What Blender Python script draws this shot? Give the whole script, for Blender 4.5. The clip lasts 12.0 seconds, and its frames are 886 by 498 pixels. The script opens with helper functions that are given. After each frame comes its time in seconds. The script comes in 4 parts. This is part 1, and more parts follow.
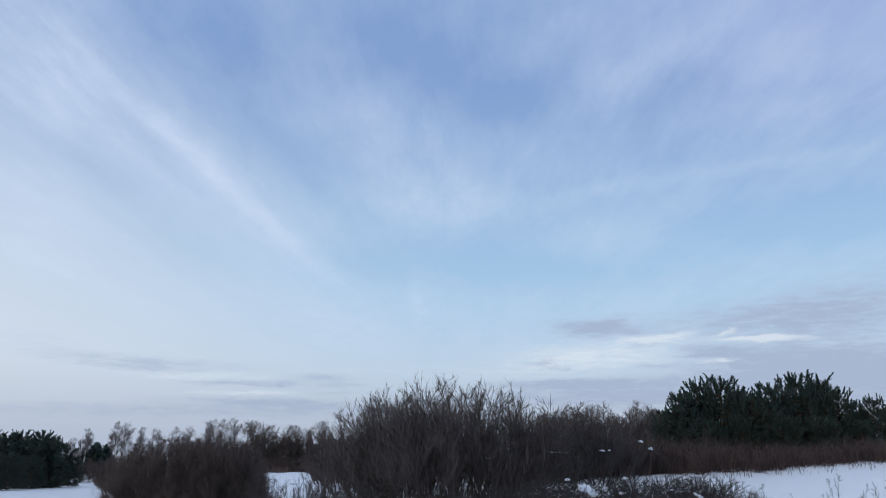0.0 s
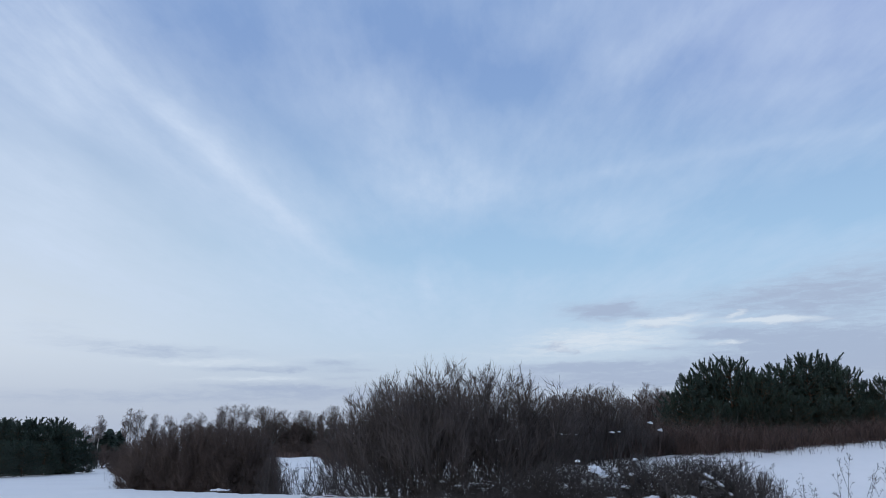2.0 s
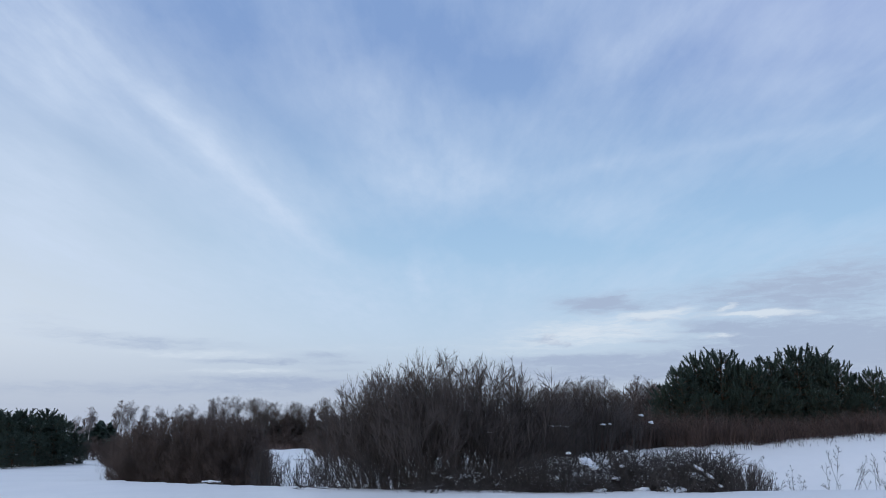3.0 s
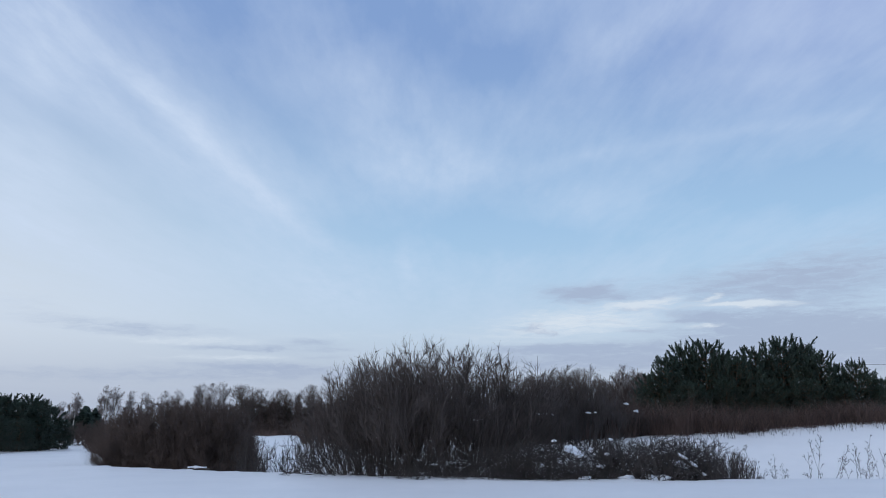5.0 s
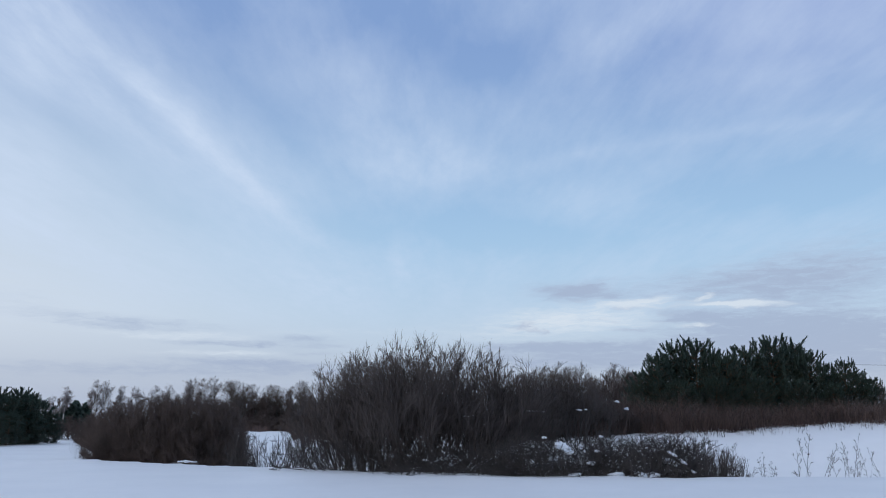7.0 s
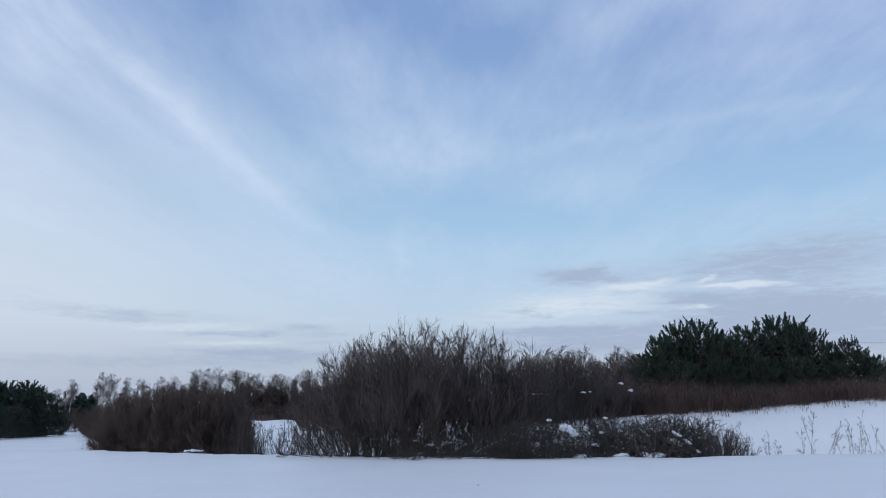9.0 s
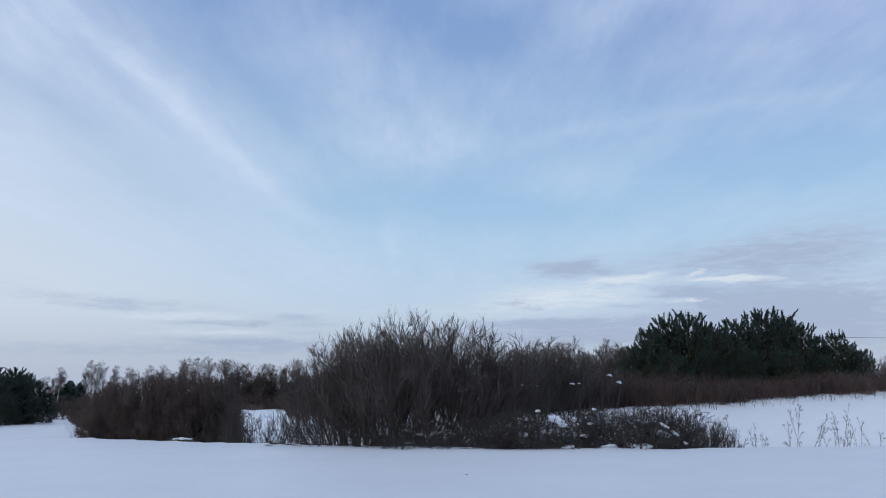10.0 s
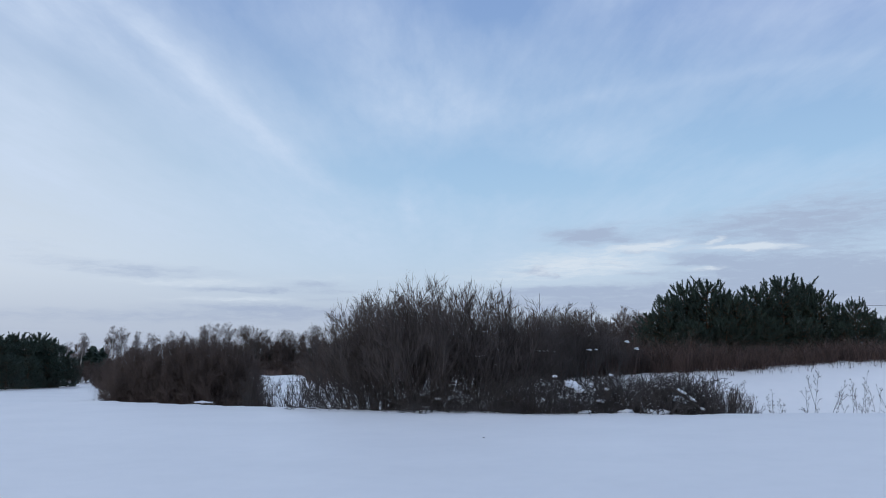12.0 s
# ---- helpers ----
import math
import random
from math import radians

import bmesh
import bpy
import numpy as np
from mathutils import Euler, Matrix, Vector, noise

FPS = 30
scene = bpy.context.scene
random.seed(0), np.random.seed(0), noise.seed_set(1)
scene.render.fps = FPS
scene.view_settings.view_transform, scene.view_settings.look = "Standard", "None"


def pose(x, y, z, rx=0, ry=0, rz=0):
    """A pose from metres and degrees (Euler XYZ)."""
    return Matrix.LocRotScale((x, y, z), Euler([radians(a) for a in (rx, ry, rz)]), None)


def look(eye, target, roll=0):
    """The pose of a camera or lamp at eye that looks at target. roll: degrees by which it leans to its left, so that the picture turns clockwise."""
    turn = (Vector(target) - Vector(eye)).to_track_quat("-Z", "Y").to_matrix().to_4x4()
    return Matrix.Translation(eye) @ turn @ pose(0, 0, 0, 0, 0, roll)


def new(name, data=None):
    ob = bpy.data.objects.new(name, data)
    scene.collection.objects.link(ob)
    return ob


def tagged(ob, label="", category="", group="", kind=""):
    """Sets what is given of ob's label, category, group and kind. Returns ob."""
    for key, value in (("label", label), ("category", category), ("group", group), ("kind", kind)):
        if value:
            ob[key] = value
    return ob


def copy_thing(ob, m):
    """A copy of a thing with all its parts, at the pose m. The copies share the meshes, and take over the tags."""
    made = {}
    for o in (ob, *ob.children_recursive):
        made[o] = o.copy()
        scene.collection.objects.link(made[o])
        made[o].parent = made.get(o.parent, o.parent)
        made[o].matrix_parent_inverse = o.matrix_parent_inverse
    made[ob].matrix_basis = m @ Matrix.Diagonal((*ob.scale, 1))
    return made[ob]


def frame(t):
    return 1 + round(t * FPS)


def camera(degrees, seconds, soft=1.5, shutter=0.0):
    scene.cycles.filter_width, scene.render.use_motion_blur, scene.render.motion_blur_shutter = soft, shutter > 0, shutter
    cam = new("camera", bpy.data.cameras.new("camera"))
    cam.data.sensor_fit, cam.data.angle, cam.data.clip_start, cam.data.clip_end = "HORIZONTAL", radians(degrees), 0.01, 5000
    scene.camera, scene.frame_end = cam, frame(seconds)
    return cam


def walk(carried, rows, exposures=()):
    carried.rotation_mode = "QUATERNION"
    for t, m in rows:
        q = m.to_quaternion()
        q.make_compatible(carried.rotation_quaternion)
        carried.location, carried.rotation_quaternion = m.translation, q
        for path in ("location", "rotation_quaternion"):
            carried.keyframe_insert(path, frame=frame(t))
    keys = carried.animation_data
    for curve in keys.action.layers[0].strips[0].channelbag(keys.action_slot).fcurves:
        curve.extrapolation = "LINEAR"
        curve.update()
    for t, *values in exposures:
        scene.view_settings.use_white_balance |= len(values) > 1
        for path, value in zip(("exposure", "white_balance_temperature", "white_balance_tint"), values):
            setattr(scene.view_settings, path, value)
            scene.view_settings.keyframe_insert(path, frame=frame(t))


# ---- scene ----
cam = camera(55.34, 12.0, soft=0.95)
# seconds, eye (x, y, height), turn to the left, tilt up, lean to the right
PATH = [
    (0.0, -0.011, -0.006, 1.708, 0.603, 14.194, 0.038), (0.5, -0.009, -0.005, 1.702, 0.847, 14.217, 0.245),
    (1.0, -0.012, 0.002, 1.698, 1.064, 13.869, 0.526), (1.5, -0.010, 0.002, 1.688, 1.091, 13.495, 0.594),
    (2.0, -0.002, 0.001, 1.679, 1.187, 13.157, 0.526), (2.5, -0.006, 0.001, 1.675, 1.003, 12.866, 0.478),
    (3.0, -0.005, 0.001, 1.669, 0.646, 12.650, 0.435), (5.0, -0.006, 0.002, 1.655, -0.196, 11.848, 0.091),
    (5.5, -0.001, 0.001, 1.651, -0.467, 11.900, 0.054), (6.0, -0.002, 0.001, 1.645, -0.621, 12.009, -0.100),
    (6.5, 0.000, 0.001, 1.637, -0.774, 12.079, -0.333), (7.0, -0.002, 0.004, 1.620, -0.714, 11.666, -0.328),
    (9.0, 0.002, 0.007, 1.579, -0.582, 10.748, 0.711), (9.5, 0.008, 0.005, 1.561, -0.841, 10.410, 0.623),
    (10.0, 0.003, 0.003, 1.549, -1.211, 10.158, 0.251), (10.5, -0.002, 0.004, 1.534, -1.623, 9.785, -0.178),
    (11.0, -0.008, 0.006, 1.520, -1.241, 8.952, -0.400), (11.5, -0.006, 0.006, 1.509, -0.411, 8.303, -0.121),
    (12.0, 0.000, 0.000, 1.500, 0.000, 7.957, 0.000)]


def aim(x, y, z, turn, tilt, lean):
    a, b = radians(turn), radians(tilt)
    way = Vector((-math.sin(a) * math.cos(b), math.cos(a) * math.cos(b), math.sin(b)))
    return look((x, y, z), Vector((x, y, z)) + way, -lean)


walk(cam, [(row[0], aim(*row[1:])) for row in PATH], exposures=[(0.0, 0.0), (12.0, 0.0)])

# ---- sky and sun ----
SUN_TURN, SUN_UP = 132.0, 11.0          # degrees to the left of straight ahead, degrees above the horizon
sun = new("sun", bpy.data.lights.new("sun", "SUN"))
sun.data.energy, sun.data.angle, sun.data.color = 0.55, radians(40), (1.0, 0.93, 0.84)
sun.matrix_world = look((0, 0, 60), (60 * math.sin(radians(SUN_TURN)), -60 * math.cos(radians(SUN_TURN)), 60 - 60 * math.tan(radians(SUN_UP))))

world = bpy.data.worlds.new("world")
scene.world = world
world.use_nodes = True
wt = world.node_tree
wt.nodes.clear()


def wn(kind, operation=""):
    node = wt.nodes.new(kind)
    if operation:
        node.operation = operation
    return node


def wire_in(socket, value):
    if isinstance(value, bpy.types.NodeSocket):
        wt.links.new(value, socket)
    else:
        socket.default_value = value


def wmath(op, a, b=0.0, c=0.0, clamp=False):
    node = wn("ShaderNodeMath", op)
    node.use_clamp = clamp
    for s, v in zip(node.inputs, (a, b, c)):
        wire_in(s, v)
    return node.outputs[0]


def wmix(factor, a, b):
    node = wn("ShaderNodeMix")
    node.data_type = "RGBA"
    for s, v in ((node.inputs[0], factor), (node.inputs[6], a), (node.inputs[7], b)):
        wire_in(s, v)
    return node.outputs[2]


def wramp(value, low, high):
    node = wn("ShaderNodeMapRange")
    node.interpolation_type = "SMOOTHSTEP"
    wire_in(node.inputs[0], value)
    node.inputs[1].default_value, node.inputs[2].default_value = low, high
    return node.outputs[0]


def srgb(r, g, b, gain=1.0):
    return tuple(gain * ((c / 255 + 0.055) / 1.055) ** 2.4 for c in (r, g, b)) + (1.0,)


coords = wn("ShaderNodeTexCoord").outputs["Generated"]
axes = wn("ShaderNodeSeparateXYZ")
wire_in(axes.inputs[0], coords)
AZ = wmath("MULTIPLY", wmath("ARCTAN2", axes.outputs[0], axes.outputs[1]), 57.2958)
EL = wmath("MULTIPLY", wmath("ARCSINE", axes.outputs[2]), 57.2958)
place = wn("ShaderNodeCombineXYZ")
wire_in(place.inputs[0], AZ)
wire_in(place.inputs[1], EL)


def wnoise(vector, scale, detail=4.0, rough=0.55, stretch=(1, 1, 1), turn=0.0):
    mapping = wn("ShaderNodeMapping")
    wire_in(mapping.inputs[0], vector)
    mapping.inputs[2].default_value, mapping.inputs[3].default_value = (0, 0, radians(turn)), stretch
    node = wn("ShaderNodeTexNoise")
    wire_in(node.inputs["Vector"], mapping.outputs[0])
    node.inputs["Scale"].default_value, node.inputs["Detail"].default_value, node.inputs["Roughness"].default_value = scale, detail, rough
    return node


def flat_sky():
    """Places on a flat cloud sheet: far to the side and far ahead, in cloud heights."""
    node = wn("ShaderNodeCombineXYZ")
    z = wmath("MAXIMUM", axes.outputs[2], 0.06)
    wire_in(node.inputs[0], wmath("DIVIDE", axes.outputs[0], z))
    wire_in(node.inputs[1], wmath("DIVIDE", axes.outputs[1], z))
    return node.outputs[0]


def warped(source, scale, amount, stretch):
    node = wnoise(source, scale, 5.0, 0.6, stretch)
    sub = wn("ShaderNodeVectorMath", "SUBTRACT")
    wire_in(sub.inputs[0], node.outputs["Color"])
    sub.inputs[1].default_value = (0.5, 0.5, 0.5)
    mul = wn("ShaderNodeVectorMath", "MULTIPLY")
    wire_in(mul.inputs[0], sub.outputs[0])
    mul.inputs[1].default_value = amount
    add = wn("ShaderNodeVectorMath", "ADD")
    wire_in(add.inputs[0], source)
    wire_in(add.inputs[1], mul.outputs[0])
    return add.outputs[0]


sheet = flat_sky()
high_place = warped(sheet, 1.3, (0.11, 0.30, 0), (1.8, 0.6, 1))
low_place = warped(place.outputs[0], 1.5, (2.8, 0.62, 0), (0.4, 1.5, 1))
layer = {"W": 0.0, "B": 0.0, "D": 0.0}


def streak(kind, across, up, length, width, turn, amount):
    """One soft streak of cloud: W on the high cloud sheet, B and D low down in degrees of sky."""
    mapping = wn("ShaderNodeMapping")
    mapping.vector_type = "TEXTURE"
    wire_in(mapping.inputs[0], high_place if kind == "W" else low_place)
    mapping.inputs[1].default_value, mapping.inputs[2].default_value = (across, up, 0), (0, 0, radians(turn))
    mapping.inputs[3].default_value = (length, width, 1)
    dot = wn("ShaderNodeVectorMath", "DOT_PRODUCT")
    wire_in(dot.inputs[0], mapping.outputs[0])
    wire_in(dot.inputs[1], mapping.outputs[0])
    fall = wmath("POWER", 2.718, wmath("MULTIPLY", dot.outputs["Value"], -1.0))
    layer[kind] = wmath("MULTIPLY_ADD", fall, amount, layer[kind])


# high cirrus, combed towards one point of the horizon
streak("W", -0.87, 2.52, 0.50, 0.050, 87, 0.42)
streak("W", -0.80, 3.35, 0.70, 0.060, 84, 0.26)
streak("W", -0.72, 4.20, 0.80, 0.085, 83, 0.20)
streak("W", -0.83, 3.20, 1.10, 0.200, 85, 0.30)
streak("W", -0.95, 1.80, 0.45, 0.16, 91, 0.36)
streak("W", -1.60, 3.15, 0.75, 0.25, 90, 0.38)
streak("W", -2.10, 4.00, 2.00, 0.30, 90, 0.38)
streak("W", -1.15, 2.15, 0.60, 0.16, 89, 0.40)
streak("W", -1.02, 2.95, 0.45, 0.05, 88, 0.14)
streak("W", -1.25, 2.90, 0.53, 0.090, 90, -0.28)
streak("W", -1.28, 3.90, 0.52, 0.14, 82, -0.24)
streak("W", -0.56, 1.80, 0.35, 0.13, 84, -0.22)
streak("W", -0.09, 1.91, 0.25, 0.23, 56, -0.16)
streak("W", -0.54, 2.70, 0.50, 0.12, 79, -0.24)
streak("W", 0.14, 2.24, 0.22, 0.177, 41, -0.24)
streak("W", -0.10, 3.05, 0.60, 0.26, 81, 0.26)
streak("W", -0.02, 3.25, 0.36, 0.30, 1, 0.14)
streak("W", -0.24, 2.35, 0.35, 0.10, 80, 0.14)
streak("W", -0.22, 5.10, 0.55, 0.050, 91, 0.30)
streak("W", -0.20, 5.60, 0.50, 0.10, 91, 0.18)
streak("W", -0.45, 4.35, 0.50, 0.20, 79, -0.25)
streak("W", 0.10, 4.10, 0.50, 0.22, 95, -0.18)
streak("W", 1.06, 2.77, 0.49, 0.070, -32, 0.15)
streak("W", 0.48, 3.13, 0.33, 0.120, -32, 0.12)
streak("W", 0.51, 1.98, 0.36, 0.10, -65, 0.22)
streak("W", 0.23, 1.87, 0.20, 0.08, -79, 0.12)
streak("W", 0.92, 1.97, 0.25, 0.155, 16, 0.16)
streak("W", 0.95, 2.30, 0.30, 0.12, -30, 0.14)
streak("W", 1.47, 3.53, 0.50, 0.45, -36, -0.32)
streak("W", 0.56, 4.52, 0.60, 0.45, 28, -0.25)
streak("W", 0.76, 3.75, 0.44, 0.30, -29, 0.15)
streak("W", -0.85, 6.40, 1.40, 0.30, 90, 0.30)
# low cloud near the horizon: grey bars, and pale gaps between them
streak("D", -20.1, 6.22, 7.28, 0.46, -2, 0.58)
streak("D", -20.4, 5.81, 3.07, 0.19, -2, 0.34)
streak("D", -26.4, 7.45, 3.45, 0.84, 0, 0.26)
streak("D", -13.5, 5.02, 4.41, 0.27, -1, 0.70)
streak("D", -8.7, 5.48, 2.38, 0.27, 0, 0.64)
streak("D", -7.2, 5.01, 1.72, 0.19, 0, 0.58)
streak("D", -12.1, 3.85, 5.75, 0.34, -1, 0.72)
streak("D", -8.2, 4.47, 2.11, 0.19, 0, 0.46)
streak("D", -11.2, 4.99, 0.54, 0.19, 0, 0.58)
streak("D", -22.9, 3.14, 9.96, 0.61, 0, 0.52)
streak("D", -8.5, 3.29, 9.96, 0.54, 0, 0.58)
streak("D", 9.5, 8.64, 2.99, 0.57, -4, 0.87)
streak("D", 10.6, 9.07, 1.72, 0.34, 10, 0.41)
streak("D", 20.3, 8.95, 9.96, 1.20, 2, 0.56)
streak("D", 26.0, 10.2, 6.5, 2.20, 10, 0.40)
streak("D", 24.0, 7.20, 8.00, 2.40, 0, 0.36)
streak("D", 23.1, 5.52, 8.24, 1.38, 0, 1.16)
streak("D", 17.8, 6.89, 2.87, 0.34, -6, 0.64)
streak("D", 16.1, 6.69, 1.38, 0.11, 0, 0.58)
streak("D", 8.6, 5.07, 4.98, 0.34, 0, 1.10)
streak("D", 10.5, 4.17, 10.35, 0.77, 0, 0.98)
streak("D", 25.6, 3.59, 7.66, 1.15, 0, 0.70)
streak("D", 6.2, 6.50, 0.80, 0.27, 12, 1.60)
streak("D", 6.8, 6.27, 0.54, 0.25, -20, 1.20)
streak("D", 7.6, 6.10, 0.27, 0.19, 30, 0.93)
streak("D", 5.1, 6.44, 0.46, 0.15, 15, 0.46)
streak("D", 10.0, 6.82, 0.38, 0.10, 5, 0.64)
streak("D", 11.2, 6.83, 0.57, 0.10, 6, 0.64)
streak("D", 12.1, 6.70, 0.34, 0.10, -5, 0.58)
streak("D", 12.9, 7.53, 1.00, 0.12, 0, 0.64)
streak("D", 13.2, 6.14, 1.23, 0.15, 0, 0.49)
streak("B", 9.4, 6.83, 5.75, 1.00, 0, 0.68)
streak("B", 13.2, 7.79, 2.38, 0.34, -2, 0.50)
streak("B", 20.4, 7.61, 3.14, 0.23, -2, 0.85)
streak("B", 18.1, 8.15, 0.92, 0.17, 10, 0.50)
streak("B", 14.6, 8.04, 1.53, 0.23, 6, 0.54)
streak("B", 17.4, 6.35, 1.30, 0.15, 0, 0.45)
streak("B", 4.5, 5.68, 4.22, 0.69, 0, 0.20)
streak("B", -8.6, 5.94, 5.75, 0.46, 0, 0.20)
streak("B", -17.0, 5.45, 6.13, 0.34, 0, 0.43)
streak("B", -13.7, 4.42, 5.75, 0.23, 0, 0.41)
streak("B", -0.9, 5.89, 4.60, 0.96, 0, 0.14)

air = wn("ShaderNodeTexSky")
air.sky_type, air.sun_disc = "NISHITA", False
air.sun_elevation, air.sun_rotation, air.dust_density = radians(SUN_UP), radians(-SUN_TURN), 0.6
GAIN = 10.0                            # the background's strength is 0.1
# thin veil: pale near the horizon, bluer higher up, whiter towards the hidden sun
veil = wmix(wramp(EL, 9.0, 27.0), srgb(167, 203, 236, GAIN), srgb(133, 164, 214, GAIN))
veil = wmix(wramp(EL, 14.0, 1.0), veil, srgb(200, 214, 231, GAIN))
veil = wmix(wmath("MULTIPLY", wramp(AZ, 2.0, -34.0), wramp(EL, 30.0, 4.0)), veil, srgb(214, 224, 238, GAIN))
veil = wmix(wmath("MULTIPLY", wramp(AZ, 6.0, 28.0), wramp(EL, 16.0, 28.0)), veil, srgb(152, 174, 222, GAIN))
veil = wmix(wramp(EL, 30.0, 60.0), veil, srgb(176, 190, 214, GAIN))   # overhead sky, out of view, made paler and greyer to light the snow
sky = wmix(0.9, air.outputs[0], veil)
fibres = wnoise(high_place, 1.0, 7.0, 0.62, (2.6, 0.42, 1))
fine = wnoise(high_place, 4.5, 8.0, 0.66, (2.4, 0.6, 1))
mottle = wnoise(place.outputs[0], 0.16, 6.0, 0.6)
comb = wmath("MULTIPLY_ADD", wmath("SUBTRACT", fibres.outputs[0], 0.5), 0.62, 0.20)
comb = wmath("MULTIPLY_ADD", wmath("SUBTRACT", fine.outputs[0], 0.5), 0.40, comb)
comb = wmath("MULTIPLY_ADD", wmath("SUBTRACT", mottle.outputs[0], 0.5), 0.45, comb)
wisps = wmath("ADD", wmath("MULTIPLY", layer["W"], wmath("MULTIPLY_ADD", fine.outputs[0], 1.0, 0.5)), comb)
wisps = wmath("MULTIPLY", wisps, wramp(EL, 3.0, 9.0), clamp=True)
sky = wmix(wmath("MULTIPLY", wisps, 0.85, clamp=True), sky, srgb(204, 220, 243, GAIN))
puffs = wnoise(low_place, 1.5, 9.0, 0.68, (0.35, 2.2, 1))
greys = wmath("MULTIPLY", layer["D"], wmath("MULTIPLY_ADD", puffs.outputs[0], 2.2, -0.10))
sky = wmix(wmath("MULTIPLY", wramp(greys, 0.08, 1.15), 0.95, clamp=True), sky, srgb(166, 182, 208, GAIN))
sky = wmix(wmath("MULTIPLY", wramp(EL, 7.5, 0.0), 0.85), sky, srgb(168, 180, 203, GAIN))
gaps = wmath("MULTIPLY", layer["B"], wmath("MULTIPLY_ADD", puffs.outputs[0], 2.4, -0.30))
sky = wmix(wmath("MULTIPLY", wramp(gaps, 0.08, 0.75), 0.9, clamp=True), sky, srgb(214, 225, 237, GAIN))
back = wn("ShaderNodeBackground")
back.inputs[1].default_value = 0.1
wire_in(back.inputs[0], sky)
wire_in(wn("ShaderNodeOutputWorld").inputs[0], back.outputs[0])


# ---- materials ----
def material(name, dark, light, scale, rough=0.8, bump=0.0, stretch=(1, 1, 1), by_piece=0.0, spread=(0.35, 0.65), gloss=0.25):
    """A surface whose colour wanders between two tones at two scales, with fine relief."""
    mat = bpy.data.materials.new(name)
    mat.use_nodes = True
    nt = mat.node_tree
    bsdf = nt.nodes["Principled BSDF"]
    where = nt.nodes.new("ShaderNodeTexCoord")
    mapping = nt.nodes.new("ShaderNodeMapping")
    mapping.inputs[3].default_value = stretch
    nt.links.new(where.outputs["Object"], mapping.inputs[0])
    tones = []
    for k in (1.0, 7.0):
        node = nt.nodes.new("ShaderNodeTexNoise")
        node.inputs["Scale"].default_value, node.inputs["Detail"].default_value = scale * k, 5.0
        nt.links.new(mapping.outputs[0], node.inputs["Vector"])
        tones.append(node)
    both = nt.nodes.new("ShaderNodeMath")
    both.operation = "MULTIPLY_ADD"
    both.inputs[1].default_value = 0.35
    nt.links.new(tones[1].outputs[0], both.inputs[0])
    part_of = nt.nodes.new("ShaderNodeMath")
    part_of.operation = "MULTIPLY"
    part_of.inputs[1].default_value = 0.65
    nt.links.new(tones[0].outputs[0], part_of.inputs[0])
    nt.links.new(part_of.outputs[0], both.inputs[2])
    value = both.outputs[0]
    if by_piece:
        geo = nt.nodes.new("ShaderNodeNewGeometry")
        extra = nt.nodes.new("ShaderNodeMath")
        extra.operation = "MULTIPLY_ADD"
        extra.inputs[1].default_value = by_piece
        nt.links.new(geo.outputs["Random Per Island"], extra.inputs[0])
        shift = nt.nodes.new("ShaderNodeMath")
        shift.operation = "SUBTRACT"
        shift.inputs[1].default_value = by_piece / 2
        nt.links.new(value, shift.inputs[0])
        nt.links.new(shift.outputs[0], extra.inputs[2])
        value = extra.outputs[0]
    ramp = nt.nodes.new("ShaderNodeValToRGB")
    ramp.color_ramp.elements[0].position, ramp.color_ramp.elements[1].position = spread
    ramp.color_ramp.elements[0].color, ramp.color_ramp.elements[1].color = (*dark, 1), (*light, 1)
    nt.links.new(value, ramp.inputs[0])
    nt.links.new(ramp.outputs[0], bsdf.inputs["Base Color"])
    bsdf.inputs["Roughness"].default_value = rough
    bsdf.inputs["Specular IOR Level"].default_value = gloss
    if bump:
        node = nt.nodes.new("ShaderNodeBump")
        node.inputs["Strength"].default_value, node.inputs["Distance"].default_value = bump, 0.05
        nt.links.new(both.outputs[0], node.inputs["Height"])
        nt.links.new(node.outputs[0], bsdf.inputs["Normal"])
    return mat


SNOW = material("snow", (0.89, 0.895, 0.905), (0.945, 0.945, 0.95), 0.35, 0.5, 0.2, gloss=0.5)
SNOW_LUMP = material("lump_snow", (0.78, 0.81, 0.86), (0.86, 0.88, 0.92), 3.0, 0.7, 0.3)
WILLOW_BARK = material("willow_bark", (0.052, 0.046, 0.042), (0.110, 0.095, 0.086), 6, 0.85, 0.3, (1, 1, 0.3))
WILLOW_TWIG = material("willow_twig", (0.074, 0.061, 0.057), (0.134, 0.110, 0.102), 1.2, 0.75, 0, by_piece=0.2, gloss=0.15)
BRUSH_TWIG = material("brush_twig", (0.046, 0.040, 0.038), (0.100, 0.086, 0.079), 1.5, 0.75, 0, by_piece=0.3)
BROWN_TWIG = material("alder_twig", (0.070, 0.052, 0.045), (0.126, 0.092, 0.078), 0.8, 0.8, 0, by_piece=0.15)
BIRCH_BARK = material("birch_bark", (0.10, 0.09, 0.085), (0.55, 0.53, 0.50), 2.0, 0.7, 0.1, (1, 1, 4), spread=(0.36, 0.46))
# far birch twigs: distance haze is put into this pale grey tone
BIRCH_TWIG = material("birch_twig", (0.16, 0.135, 0.135), (0.29, 0.25, 0.245), 0.5, 0.8, 0, by_piece=0.3)
TREE_BARK = material("grey_bark", (0.06, 0.055, 0.05), (0.13, 0.115, 0.10), 3.0, 0.85, 0.3, (1, 1, 0.3))
PINE_BARK = material("pine_bark", (0.06, 0.04, 0.03), (0.17, 0.10, 0.06), 4.0, 0.9, 0.4, (1, 1, 0.4))
